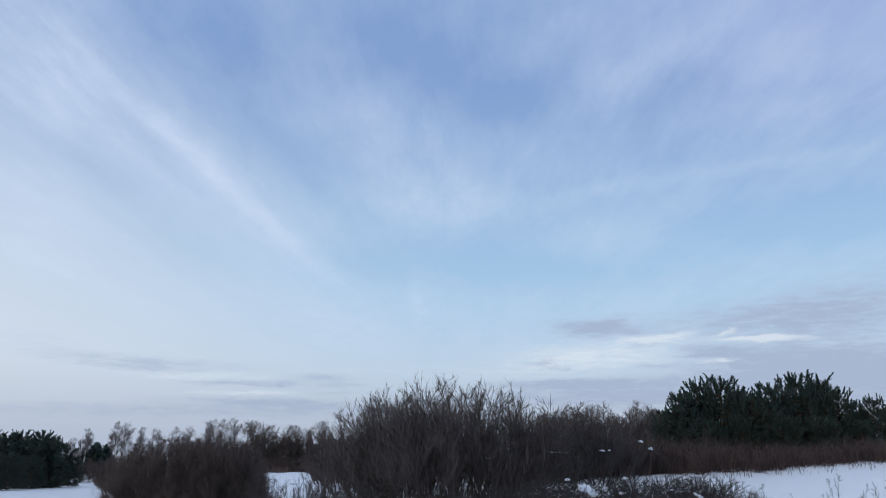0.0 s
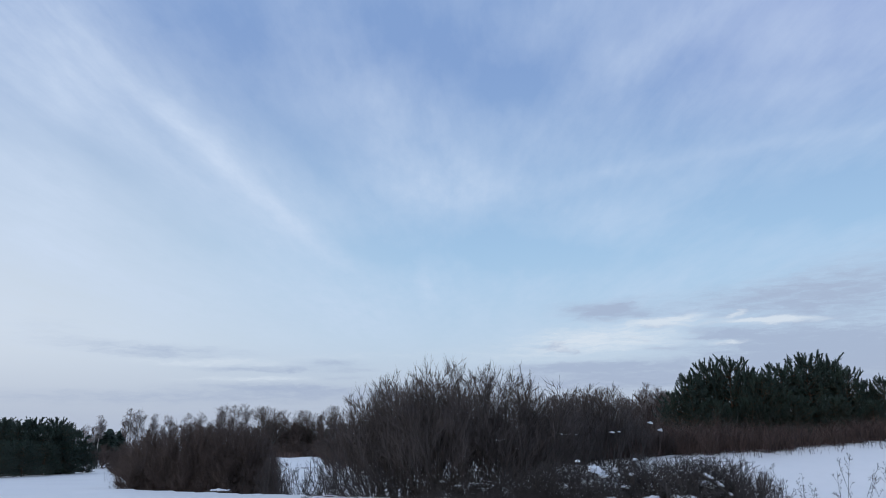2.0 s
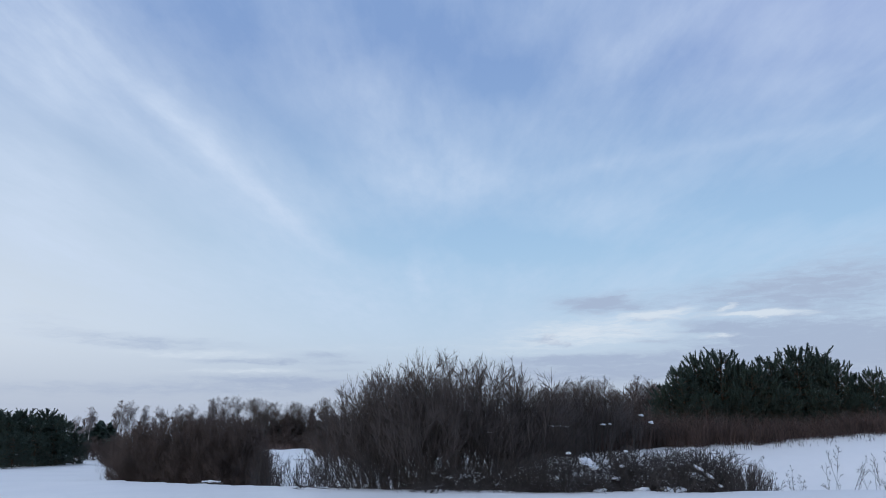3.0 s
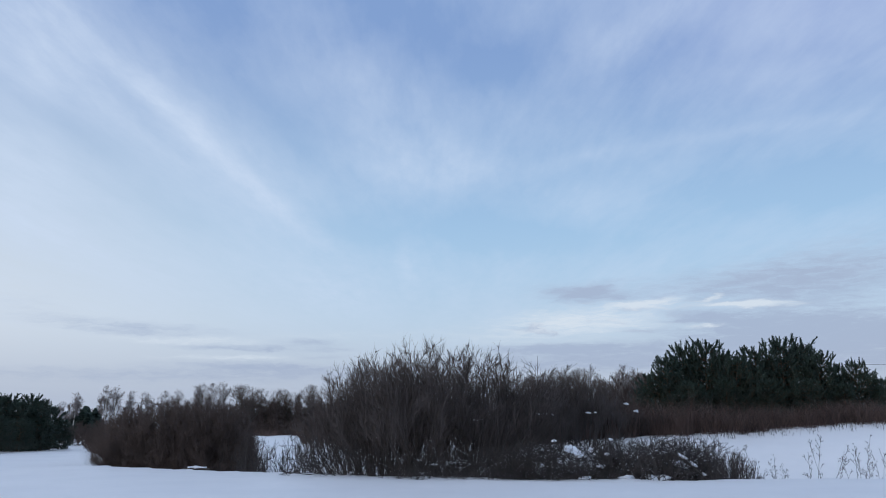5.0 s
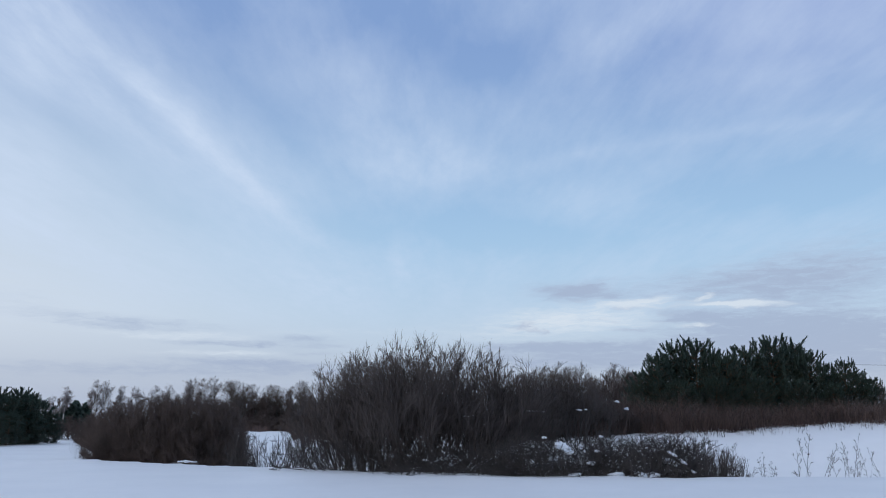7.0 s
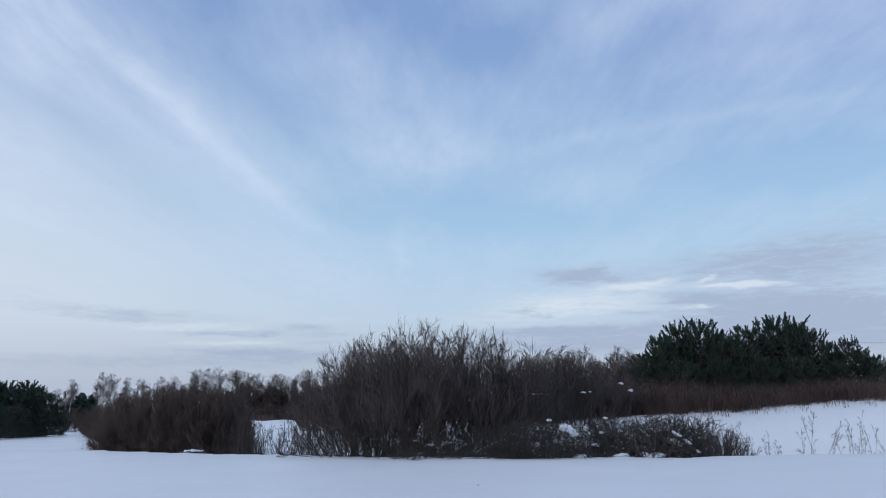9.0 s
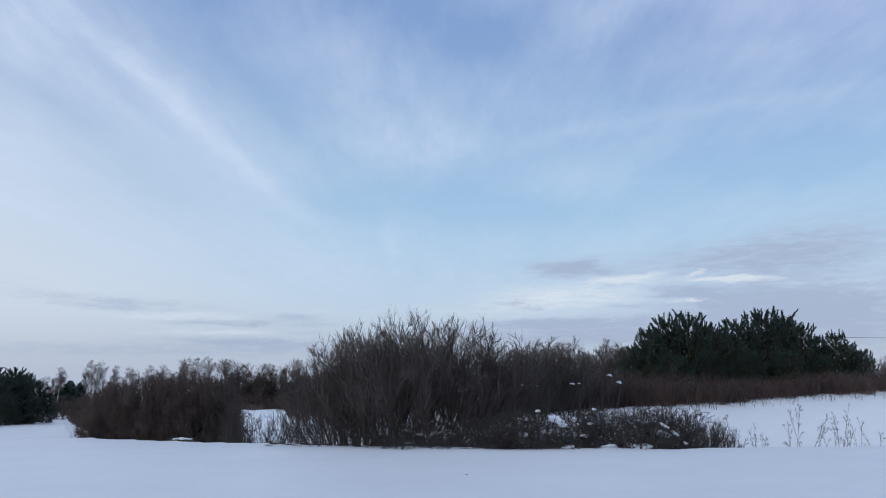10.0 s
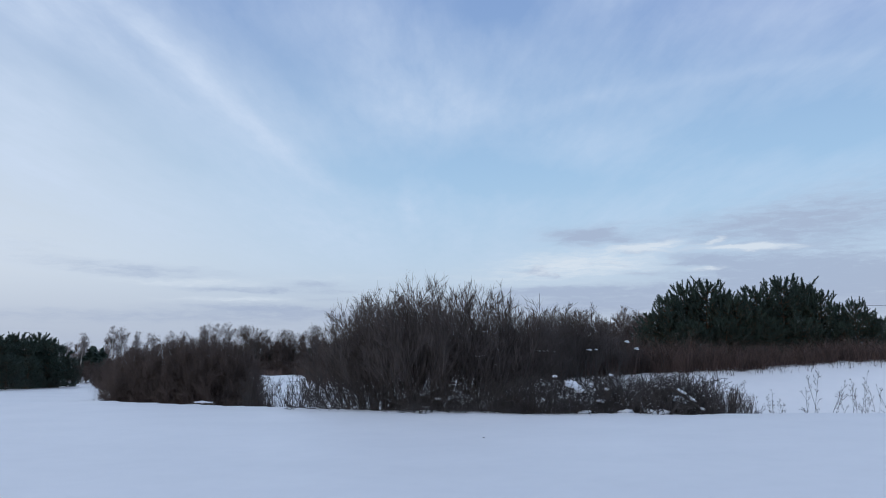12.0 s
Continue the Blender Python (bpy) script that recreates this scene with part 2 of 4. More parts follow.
NEEDLE = material("pine_needle", (0.027, 0.044, 0.038), (0.058, 0.084, 0.062), 0.9, 0.6, 0, by_piece=0.35)
DRY_GRASS = material("dry_grass", (0.055, 0.038, 0.034), (0.160, 0.108, 0.090), 0.35, 0.85, 0, by_piece=0.5)
DRY_STEM = material("dry_stem", (0.040, 0.031, 0.027), (0.092, 0.070, 0.056), 5.0, 0.85, 0, by_piece=0.3)
METAL = material("wire_metal", (0.10, 0.10, 0.11), (0.16, 0.16, 0.17), 8.0, 0.5)
OLD_WOOD = material("weathered_wood", (0.10, 0.09, 0.08), (0.22, 0.20, 0.17), 3.0, 0.85, 0.3, (1, 1, 0.2))


# ---- tools for building ----
def mesh_from(name, verts, faces, mat, smooth=True):
    """A mesh from an array of points and an array of faces of one size."""
    me = bpy.data.meshes.new(name)
    verts, faces = np.asarray(verts, dtype=np.float32), np.asarray(faces, dtype=np.int32)
    n, k = faces.shape
    me.vertices.add(len(verts))
    me.vertices.foreach_set("co", verts.ravel())
    me.loops.add(n * k)
    me.loops.foreach_set("vertex_index", faces.ravel())
    me.polygons.add(n)
    me.polygons.foreach_set("loop_start", np.arange(n, dtype=np.int32) * k)
    me.polygons.foreach_set("loop_total", np.full(n, k, dtype=np.int32))
    me.polygons.foreach_set("use_smooth", np.full(n, smooth))
    me.materials.append(mat)
    me.update(calc_edges=True)
    return me


def part(name, data, parent, label="", kind=""):
    """One mesh as a part under a thing."""
    ob = new(name, data)
    ob.parent = parent
    return tagged(ob, label, kind=kind)


def unit(v):
    return v / np.maximum(np.linalg.norm(v, axis=-1, keepdims=True), 1e-9)


def tube_arrays(lines, radii, sides=3):
    """Tapered tubes round polylines: lines (m, n, 3), radii (m, n)."""
    m, n, _ = lines.shape
    tangent = unit(np.gradient(lines, axis=1))
    ref = np.where(np.abs(tangent[..., 2:]) > 0.8, np.array([1.0, 0.13, 0]), np.array([0, 0.13, 1.0]))
    a = unit(np.cross(tangent, ref))
    b = np.cross(tangent, a)
    turn = np.arange(sides) * 2 * np.pi / sides
    ring = lines[:, :, None] + radii[:, :, None, None] * (np.cos(turn)[:, None] * a[:, :, None] + np.sin(turn)[:, None] * b[:, :, None])
    idx = np.arange(m * n * sides).reshape(m, n, sides)
    nxt = np.roll(idx, -1, axis=2)
    quads = np.stack([idx[:, :-1], nxt[:, :-1], nxt[:, 1:], idx[:, 1:]], -1).reshape(-1, 4)
    return ring.reshape(-1, 3), quads


def joined(pieces):
    verts, faces, at = [], [], 0
    for v, f in pieces:
        verts.append(v)
        faces.append(f + at)
        at += len(v)
    return np.concatenate(verts), np.concatenate(faces)


def tubes(name, groups, mat, sides=3):
    """One mesh from several groups of (lines, root radius, tip radius)."""
    pieces = []
    for lines, r0, r1 in groups:
        m, n, _ = lines.shape
        s = np.linspace(0, 1, n)
        r0 = np.broadcast_to(np.asarray(r0, dtype=float).reshape(-1, 1), (m, 1))
        pieces.append(tube_arrays(lines, r0 * (1 - s) + r1 * s, sides))
    return mesh_from(name, *joined(pieces), mat)


def spikes(name, groups, mat):
    """Thin three-sided shoots that end in a point: groups of (lines, root radius), of which the first and last points count."""
    verts, faces, at = [], [], 0
    for lines, r in groups:
        foot, tip = lines[:, 0], lines[:, -1]
        along = unit(tip - foot)
        a = unit(np.cross(along, np.where(np.abs(along[:, 2:]) > 0.8, np.array([1.0, 0.13, 0]), np.array([0, 0.13, 1.0]))))
        b = np.cross(along, a)
        ring = [foot + r * (math.cos(k * 2.094) * a + math.sin(k * 2.094) * b) for k in range(3)]
        verts.append(np.stack(ring + [tip], 1).reshape(-1, 3))
        i = at + np.arange(len(lines))[:, None] * 4
        faces.append(np.concatenate([i + np.array([[0, 1, 3]]), i + np.array([[1, 2, 3]]), i + np.array([[2, 0, 3]])]))
        at += 4 * len(lines)
    return mesh_from(name, np.concatenate(verts), np.concatenate(faces), mat)


def sprout(rng, stems, k, length, lean, lift, n=4, first=0.25, wild=0.15, taper=0.5):
    """k side shoots on each of the stems: lean is the angle to the stem in degrees, lift bends them up (or down)."""
    m, count, _ = stems.shape
    t = rng.uniform(first, 1.0, (m, k))
    at = t * (count - 1)
    i = np.minimum(at.astype(int), count - 2)
    w = (at - i)[..., None]
    rows = np.arange(m)[:, None]
    root = stems[rows, i] * (1 - w) + stems[rows, i + 1] * w
    along = unit(stems[rows, i + 1] - stems[rows, i])
    side = unit(np.cross(along, rng.normal(size=(m, k, 3))))
    ang = np.radians(lean * rng.uniform(0.5, 1.3, (m, k, 1)))
    heading = along * np.cos(ang) + side * np.sin(ang)
    size = length * rng.uniform(0.55, 1.25, (m, k, 1)) * (1 - taper * t[..., None])
    pts = [root]
    for _ in range(n - 1):
        heading = unit(heading + np.array([0, 0, lift / (n - 1)]) + rng.normal(size=(m, k, 3)) * wild)
        pts.append(pts[-1] + heading * size / (n - 1))
    return np.stack(pts, 2).reshape(m * k, n, 3)


def stems_from(rng, count, base, height, tilt_low, tilt_high, lift, n=8, wild=0.08, vary=(0.7, 1.1), shrink=0.0):
    """Stems that fan out from a root patch."""
    turn = rng.uniform(0, 2 * np.pi, count)
    tilt = np.radians(rng.uniform(tilt_low, tilt_high, count))
    heading = np.stack([np.cos(turn) * np.sin(tilt), np.sin(turn) * np.sin(tilt), np.cos(tilt)], -1)
    r = base * np.sqrt(rng.uniform(0, 1, count))
    root = np.stack([np.cos(turn) * r, np.sin(turn) * r, np.full(count, -0.15)], -1)
    size = (height * rng.uniform(*vary, count) * (1 - shrink * tilt / radians(90)))[:, None]
    pts = [root]
    for _ in range(n - 1):
        heading = unit(heading + np.array([0, 0, lift / (n - 1)]) + rng.normal(size=(count, 3)) * wild)
        pts.append(pts[-1] + heading * size / (n - 1))
    return np.stack(pts, 1)


def arcs(a, b, bend, n):
    """Curved lines from points a to points b by way of the points bend."""
    t = np.linspace(0, 1, n)[None, :, None]
    return a[:, None] * (1 - t) ** 2 + 2 * bend[:, None] * t * (1 - t) + b[:, None] * t ** 2


def on_dome(way, wide, tall):
    """Where a ray from the root meets the dome that the shrub's crown fills."""
    way = unit(way)
    flat = np.hypot(way[:, :1], way[:, 1:2])
    return way / ((flat / wide) ** 2.6 + (np.abs(way[:, 2:]) / tall) ** 2.6) ** (1 / 2.6)


def dome_measure(points, wide, tall):
    """0 at the root, 1 on the dome."""
    return ((np.hypot(points[:, 0], points[:, 1]) / wide) ** 2.6 + (np.maximum(points[:, 2], 0) / tall) ** 2.6) ** (1 / 2.6)


def trim(rng, lines, wide, tall, low=0.90, high=1.07):
    """Shortens the lines that grow out of an uneven dome."""
    turn = np.arctan2(lines[:, 0, 1], lines[:, 0, 0])
    uneven = 1 + 0.030 * np.sin(4 * turn + tall) + 0.030 * np.sin(9 * turn + 7 * lines[:, 0, 2] / tall + wide)
    limit = rng.uniform(low, high, len(lines)) * uneven
    root, end = dome_measure(lines[:, 0], wide, tall), dome_measure(lines[:, -1], wide, tall)
    scale = np.where(end > limit, np.clip((limit - root) / np.maximum(end - root, 1e-6), 0.08, 1.0), 1.0)
    return lines[:, :1] + (lines - lines[:, :1]) * scale[:, None, None]


# ---- ground ----
def crest_y(x):
    """How far off the edge of the snowy ditch runs."""
    return 24.0 + 0.68 * np.logaddexp(0, (1.5 - x) / 1.6) * 1.6


def step(a, b, v):
    t = np.clip((v - a) / (b - a), 0, 1)
    return t * t * (3 - 2 * t)


def ground_z(x, y):
    x, y = np.asarray(x, float), np.asarray(y, float)
    c = crest_y(x)
    d = y - c
    here = step(-19, -11, x) * step(120, 60, x)
    z = 0.20 * here * step(-20, -1.0, d) * step(2.0, 0.2, d)
    z = z - 0.75 * here * step(0.2, 2.6, d) * step(9.0, 4.0, d)
    hill = step(-0.5, 5.5, x) * step(3.0, 12.5, d) * (0.80 + 0.056 * np.clip(x, 0, 26))
    far_off = step(140, 70, y)
    z = z + hill * here * far_off
    z = z + 0.05 * np.sin(x * 0.31 + 1.3) * np.sin(y * 0.23 + 0.4) * step(3, 12, np.hypot(x, y)) * here
    z = z + (0.030 * np.sin(x * 1.1 + y * 0.4) * np.sin(x * 0.47 - 1.0) + 0.028 * np.sin(x * 2.7 + 0.8 * y) * np.sin(x * 1.3 + 2)) * np.exp(-(d - 0.2) ** 2 / 2) * here
    return z


def spaced(low, high, count, core):
    s = np.linspace(-1, 1, count)
    lo, hi = np.arcsinh(low / core), np.arcsinh(high / core)
    return np.sinh(lo + (hi - lo) * (s + 1) / 2) * core


gx = spaced(-2400, 2400, 260, 22)
gy = np.concatenate([-spaced(1.0, 2400, 40, 15)[::-1], np.arange(0.5, 20, 0.5), np.arange(20, 46, 0.25), np.arange(46, 60, 1.0), 60 + spaced(0, 2400, 60, 20)])
GX, GY = np.meshgrid(gx, gy)
gi = np.arange(GX.size).reshape(GX.shape)
quads = np.stack([gi[:-1, :-1], gi[:-1, 1:], gi[1:, 1:], gi[1:, :-1]], -1).reshape(-1, 4)
ground = new("ground", mesh_from("ground", np.stack([GX, GY, ground_z(GX, GY)], -1).reshape(-1, 3), quads, SNOW))
tagged(ground, "smooth snow-covered field with a shallow ditch and rising bank", "ground", kind="structure")


def stand(x, y, turn=0.0, size=1.0, tall=None, sink=0.0):
    return Matrix.LocRotScale((x, y, float(ground_z(x, y)) - sink), Euler((0, 0, radians(turn))), (size, size, tall or size))


def placed(proto, first, x, y, turn, size, tall=None):
    """Puts the prototype itself at its first place, and a copy at each further one."""
    m = stand(x, y, turn, size, tall)
    if first:
        proto.matrix_basis = m
        return proto
    made = copy_thing(proto, Matrix())
    made.matrix_basis = m
    return made


# ---- willow shrubs ----
def fan(rng, count, wide, tall, lowest):
    """Directions spread evenly over a dome, from straight up to the lowest angle."""
    k = np.arange(count) + 0.5
    up = 1 - (1 - math.cos(radians(lowest))) * k / count
    turn = k * 2.39996 + rng.normal(size=count) * 0.25
    flat = np.sqrt(1 - up ** 2)
    return unit(np.stack([np.cos(turn) * flat * wide, np.sin(turn) * flat * wide, up * tall], -1))


def reach_out(rng, lines, ways, each, first, spread, near, far, longest, wide, tall, n):
    """Branches that leave their stems smoothly and head for the dome round about the stem's own direction."""
    m, count, _ = lines.shape
    t = rng.uniform(first, 1.0, (m, each)) * (count - 1)
    i = np.minimum(t.astype(int), count - 2)
    w = (t - i)[..., None]
    rows = np.arange(m)[:, None]
    start = (lines[rows, i] * (1 - w) + lines[rows, i + 1] * w).reshape(-1, 3)
    along = unit(lines[rows, i + 1] - lines[rows, i]).reshape(-1, 3)
    heading = unit(np.repeat(ways, each, 0) + rng.normal(size=(m * each, 3)) * spread)
    heading[:, 2] = np.abs(heading[:, 2])
    turn = np.arctan2(heading[:, 1], heading[:, 0])
    uneven = 1 + 0.035 * np.sin(4 * turn + tall) + 0.030 * np.sin(9 * turn + 6 * heading[:, 2] + wide)
    end = on_dome(heading, wide, tall) * (uneven * rng.uniform(near, far, len(start)))[:, None]
    gap = end - start
    size = np.minimum(np.linalg.norm(gap, axis=1), longest * tall * rng.uniform(0.6, 1.1, len(start)))[:, None]
    gap = unit(gap)
    aside = np.sum(gap * along, 1, keepdims=True) < 0.80
    gap = np.where(aside, unit(0.45 * gap + 0.75 * along + np.array([0, 0, 0.12])), gap)
    middle = start + unit(0.60 * along + 0.40 * gap + rng.normal(size=start.shape) * 0.08) * size * 0.5
    lines = arcs(start, start + gap * size, middle, n)
    keep = dome_measure(start, wide, tall) < far
    return trim(rng, lines[keep], wide, tall, far, far + 0.03)


def willow(seed, tall, wide, stems, limbs_each, branches_each, twigs_each, name="willow_shrub", twig=None, bark=None, base=0.5, lowest=82, stout=1.0, fine=1.0, clear=0.0, spread=0.22, twig_long=0.075):
    """A leafless many-stemmed shrub: stems fan out from the root and fork again and again until they fill a dome."""
    rng = np.random.default_rng(seed)
    root = new(name)
    way = fan(rng, stems, wide, tall, lowest)
    turn = np.arctan2(way[:, 1], way[:, 0])
    foot = np.stack([np.cos(turn), np.sin(turn), 0 * turn], -1) * (base * np.sqrt(rng.uniform(0, 1, stems)))[:, None] + np.array([0, 0, -0.15])
    tip = on_dome(way, wide, tall) * rng.uniform(0.52, 0.82, (stems, 1))
    bend = foot + (tip - foot) * np.array([0.55, 0.55, 0.46]) + rng.normal(size=(stems, 3)) * 0.03 * tall
    bend[:, 2] = np.maximum(bend[:, 2], 0.10)
    main = arcs(foot, tip, bend, 8)
    limbs = reach_out(rng, main, way, limbs_each, 0.25, spread, 0.62, 0.95, 0.50, wide, tall, 5)
    branches = trim(rng, sprout(rng, limbs, branches_each, 0.17 * tall, 38, 0.16, 3, 0.12, 0.07, 0.35), wide, tall, 0.93, 1.05)
    twigs = trim(rng, sprout(rng, branches, twigs_each, twig_long * tall, 38, 0.22, 2, 0.10, 0.05, 0.3), wide, tall, 0.97, 1.09)

    def thinned(lines):      # few side branches low down
        height, out = lines[:, -1, 2] / tall, np.hypot(lines[:, -1, 0], lines[:, -1, 1]) / wide
        least = clear * rng.uniform(0.4, 1.3, len(lines)) + clear * 1.6 * out ** 1.5 * rng.uniform(0.4, 1.2, len(lines))
        lines = lines[(height > least) | (rng.uniform(0, 1, len(lines)) < 0.06)]
        lines[..., 2] = np.maximum(lines[..., 2], 0.02)
        return lines

    if clear:
        limbs, branches, twigs = thinned(limbs), thinned(branches), thinned(twigs)
    for line, r in zip(main, rng.uniform(0.013, 0.026, stems) * stout):
        part("stem", tubes("stem", [(line[None], r, 0.008 * stout)], bark or WILLOW_BARK, 5), root)
    part("branch", tubes("branch", [(limbs, 0.0100 * stout, 0.0050 * fine)], bark or WILLOW_BARK, 3), root, kind="stuff")
    part("twig", tubes("twig", [(branches, 0.0068 * fine, 0.0036 * fine)], twig or WILLOW_TWIG, 3), root, "thin dark brown twigs", "stuff")
    part("shoot", spikes("shoot", [(twigs, 0.0046 * fine)], twig or WILLOW_TWIG), root, "fine bare shoots", "stuff")
    return root


def tangle(seed, tall, wide, stems, forks, name="willow_shrub", twig=None, bark=None, base=0.5, lowest=80, reach=(0.50, 0.85), stout=1.0, fine=1.0, wild=0.06):
    """Low loose brush: bent stems that fork again and again within a dome.
    forks: for each order the number on each stem, length over height, angle, upward bend, points and first place on the stem."""
    rng = np.random.default_rng(seed)
    root = new(name)
    turn = rng.uniform(0, 2 * np.pi, stems)
    tilt = np.radians(lowest) * rng.uniform(0, 1, stems) ** 0.75
    way = unit(np.stack([np.cos(turn) * np.sin(tilt) * wide, np.sin(turn) * np.sin(tilt) * wide, np.cos(tilt) * tall], -1))
    foot = np.stack([np.cos(turn), np.sin(turn), 0 * turn], -1) * (base * np.sqrt(rng.uniform(0, 1, stems)))[:, None] + np.array([0, 0, -0.15])
    tip = on_dome(way, wide, tall) * rng.uniform(*reach, (stems, 1))
    tip[:, 2] = np.maximum(tip[:, 2], 0.10 * tall)
    bend = foot + (tip - foot) * np.array([0.56, 0.56, 0.45]) + rng.normal(size=(stems, 3)) * 0.03 * tall
    bend[:, 2] = np.maximum(bend[:, 2], 0.10)
    main = arcs(foot, tip, bend, 8)
    main[:, 2:-1] += rng.normal(size=(stems, 5, 3)) * 0.012 * tall
    orders, parents = [], main
    for each, length, angle, lift, n, first in forks:
        lines = sprout(rng, parents, each, length * tall, angle, lift, n, first, wild, 0.35)
        lines = trim(rng, lines, wide, tall)
        lines[..., 2] = np.maximum(lines[..., 2], 0.02)
        orders.append(lines)
        parents = lines
    for line, r in zip(main, rng.uniform(0.012, 0.024, stems) * stout):
        part("stem", tubes("stem", [(line[None], r, 0.008 * stout)], bark or WILLOW_BARK, 5), root)
    part("branch", tubes("branch", [(orders[0], 0.0095 * stout, 0.0042 * fine)], bark or WILLOW_BARK, 3), root, kind="stuff")
    part("twig", tubes("twig", [(orders[1], 0.0056 * fine, 0.0030 * fine)], twig or WILLOW_TWIG, 3), root, "thin dark brown twigs", "stuff")
    part("shoot", spikes("shoot", [(lines, 0.0040 * fine) for lines in orders[2:]], twig or WILLOW_TWIG), root, "fine bare shoots", "stuff")
    return root


def top_of(proto):
    """How high the prototype's crown reaches, without its few longest tips."""
    most = 0.0
    for ob in proto.children:
        co = np.empty(len(ob.data.vertices) * 3, dtype=np.float32)
        ob.data.vertices.foreach_get("co", co)
        most = max(most, float(np.percentile(co[2::3], 99.93)))
    return most


def scatter(protos, rows, label, group, category="shrub"):
    """Each row: which prototype, sideways over distance, distance, rise of its top over distance (from eye height 1.5), width factor."""
    used = set()
    tops = [top_of(p) for p in protos]
    for i, (k, ratio, depth, slope, wide) in enumerate(rows):
        x = ratio * depth
        tall = (1.5 + slope * depth - float(ground_z(x, depth))) / tops[k]
        made = placed(protos[k], k not in used, x, depth, 47 * i + 13 * k, tall * wide, tall)
        used.add(k)
        tagged(made, label, category, group)


BIG = [willow(11, 4.8, 3.0, 52, 10, 8, 6, lowest=86, fine=1.0, clear=0.30, spread=0.30), willow(12, 3.8, 2.3, 32, 8, 8, 6, lowest=86, base=0.4, fine=1.0, clear=0.34, spread=0.30)]
rows = [(0, -0.022, 27.6, 0.1060, 1.0), (1, -0.060, 29.8, 0.0940, 1.0), (1, 0.046, 28.4, 0.0950, 1.05), (1, -0.084, 28.6, 0.0820, 1.0), (1, -0.064, 28.0, 0.0890, 0.9), (1, 0.014, 29.8, 0.1000, 1.1),
        (1, -0.105, 30.4, 0.0600, 1.0), (1, 0.080, 29.6, 0.0700, 0.95)]
scatter(BIG, rows,
        "tall leafless willow shrub with many fanned dark stems", "willows by the ditch")
MID = [willow(21, 3.2, 1.6, 26, 7, 7, 5, fine=1.15, clear=0.34), willow(22, 3.2, 1.7, 26, 7, 7, 5, fine=1.15, clear=0.34)]
rows = [(0, 0.117, 32.0, 0.0730, 0.9), (1, 0.146, 33.0, 0.0770, 0.9), (1, 0.098, 32.5, 0.0620, 0.9), (0, 0.200, 35.0, 0.0400, 1.1), (0, 0.256, 36.2, 0.0202, 1.3),
        (1, 0.226, 36.0, 0.0261, 1.3), (0, 0.170, 33.4, 0.0740, 0.9), (1, 0.074, 33.0, 0.0640, 1.0), (0, 0.183, 36.0, 0.0507, 1.1), (1, 0.130, 35.0, 0.0710, 1.1)]
scatter(MID, rows,
        "leafless brown willow shrub behind the ditch", "willows behind the ditch")

# ---- dense alder thicket on the far bank ----
THICK = [willow(31, 2.9, 1.7, 30, 7, 8, 8, "alder_shrub", BROWN_TWIG, BROWN_TWIG, 0.9, 86, stout=0.6, fine=0.88, clear=0.04, spread=0.28, twig_long=0.10), willow(32, 2.9, 1.8, 30, 7, 8, 8, "alder_shrub", BROWN_TWIG, BROWN_TWIG, 0.9, 86, stout=0.6, fine=0.88, clear=0.04, spread=0.28, twig_long=0.10)]
rows = [(0, -0.356, 37.6, 0.0232, 1.0), (1, -0.334, 37.0, 0.0280, 1.0), (0, -0.308, 36.6, 0.0342, 1.0), (1, -0.280, 36.0, 0.0354, 1.0), (0, -0.256, 35.6, 0.0342, 1.0),
        (1, -0.322, 39.0, 0.0340, 1.1), (0, -0.294, 38.4, 0.0364, 1.1), (1, -0.268, 37.6, 0.0370, 1.1), (0, -0.246, 36.4, 0.0300, 0.7), (1, -0.236, 36.8, 0.0180, 0.6),
        (0, -0.366, 42.0, 0.0212, 1.0), (1, -0.376, 48.0, 0.0185, 1.0), (0, -0.386, 54.0, 0.0130, 0.9), (1, -0.395, 62.0, 0.0055, 0.9), (0, -0.370, 45.0, -0.0040, 1.1), (1, -0.384, 55.0, -0.0060, 1.2), (1, -0.356, 39.4, 0.0020, 1.1)]
scatter(THICK, rows,
        "dense dark brown leafless thicket shrub in snow", "thicket on the bank")
FAR_THICK = [willow(35, 2.9, 2.0, 22, 5, 6, 4, "alder_shrub", BROWN_TWIG, BROWN_TWIG, 1.2, stout=1.5, fine=2.4, spread=0.3)]
rows = [(0, 0.183, 38.0, 0.0354, 1.3), (0, 0.216, 39.0, 0.0301, 1.3), (0, 0.143, 38.0, 0.0447, 1.2), (0, 0.103, 37.0, 0.0487, 1.2), (0, -0.425, 78, 0.0053, 1.6),
        (0, -0.408, 80, 0.0093, 1.6), (0, -0.391, 76, 0.0066, 1.6), (0, -0.205, 165, 0.0060, 2.2), (0, -0.175, 168, 0.0080, 2.4), (0, -0.150, 160, 0.0140, 2.0), (0, -0.128, 66, 0.0290, 1.0), (0, -0.108, 62, 0.0320, 1.0),
        (0, -0.146, 70, 0.0160, 1.0), (0, -0.190, 166, 0.0100, 2.2)]
scatter(FAR_THICK, rows,
        "dark brown bare shrub farther across the field", "far thickets")
THIN = ((4, 0.42, 34, 0.20, 5, 0.20), (4, 0.24, 38, 0.15, 3, 0.2), (2, 0.11, 38, 0.1, 2, 0.2))
SMALL = [tangle(42, 1.5, 1.1, 15, THIN, stout=0.8, lowest=76, wild=0.10)]
rows = [(0, -0.222, 34.4, 0.0000, 0.8), (0, -0.232, 34.8, 0.0040, 0.8)]
scatter(SMALL, rows,
        "small leafless willow shrub standing in snow", "small willows in the gap")

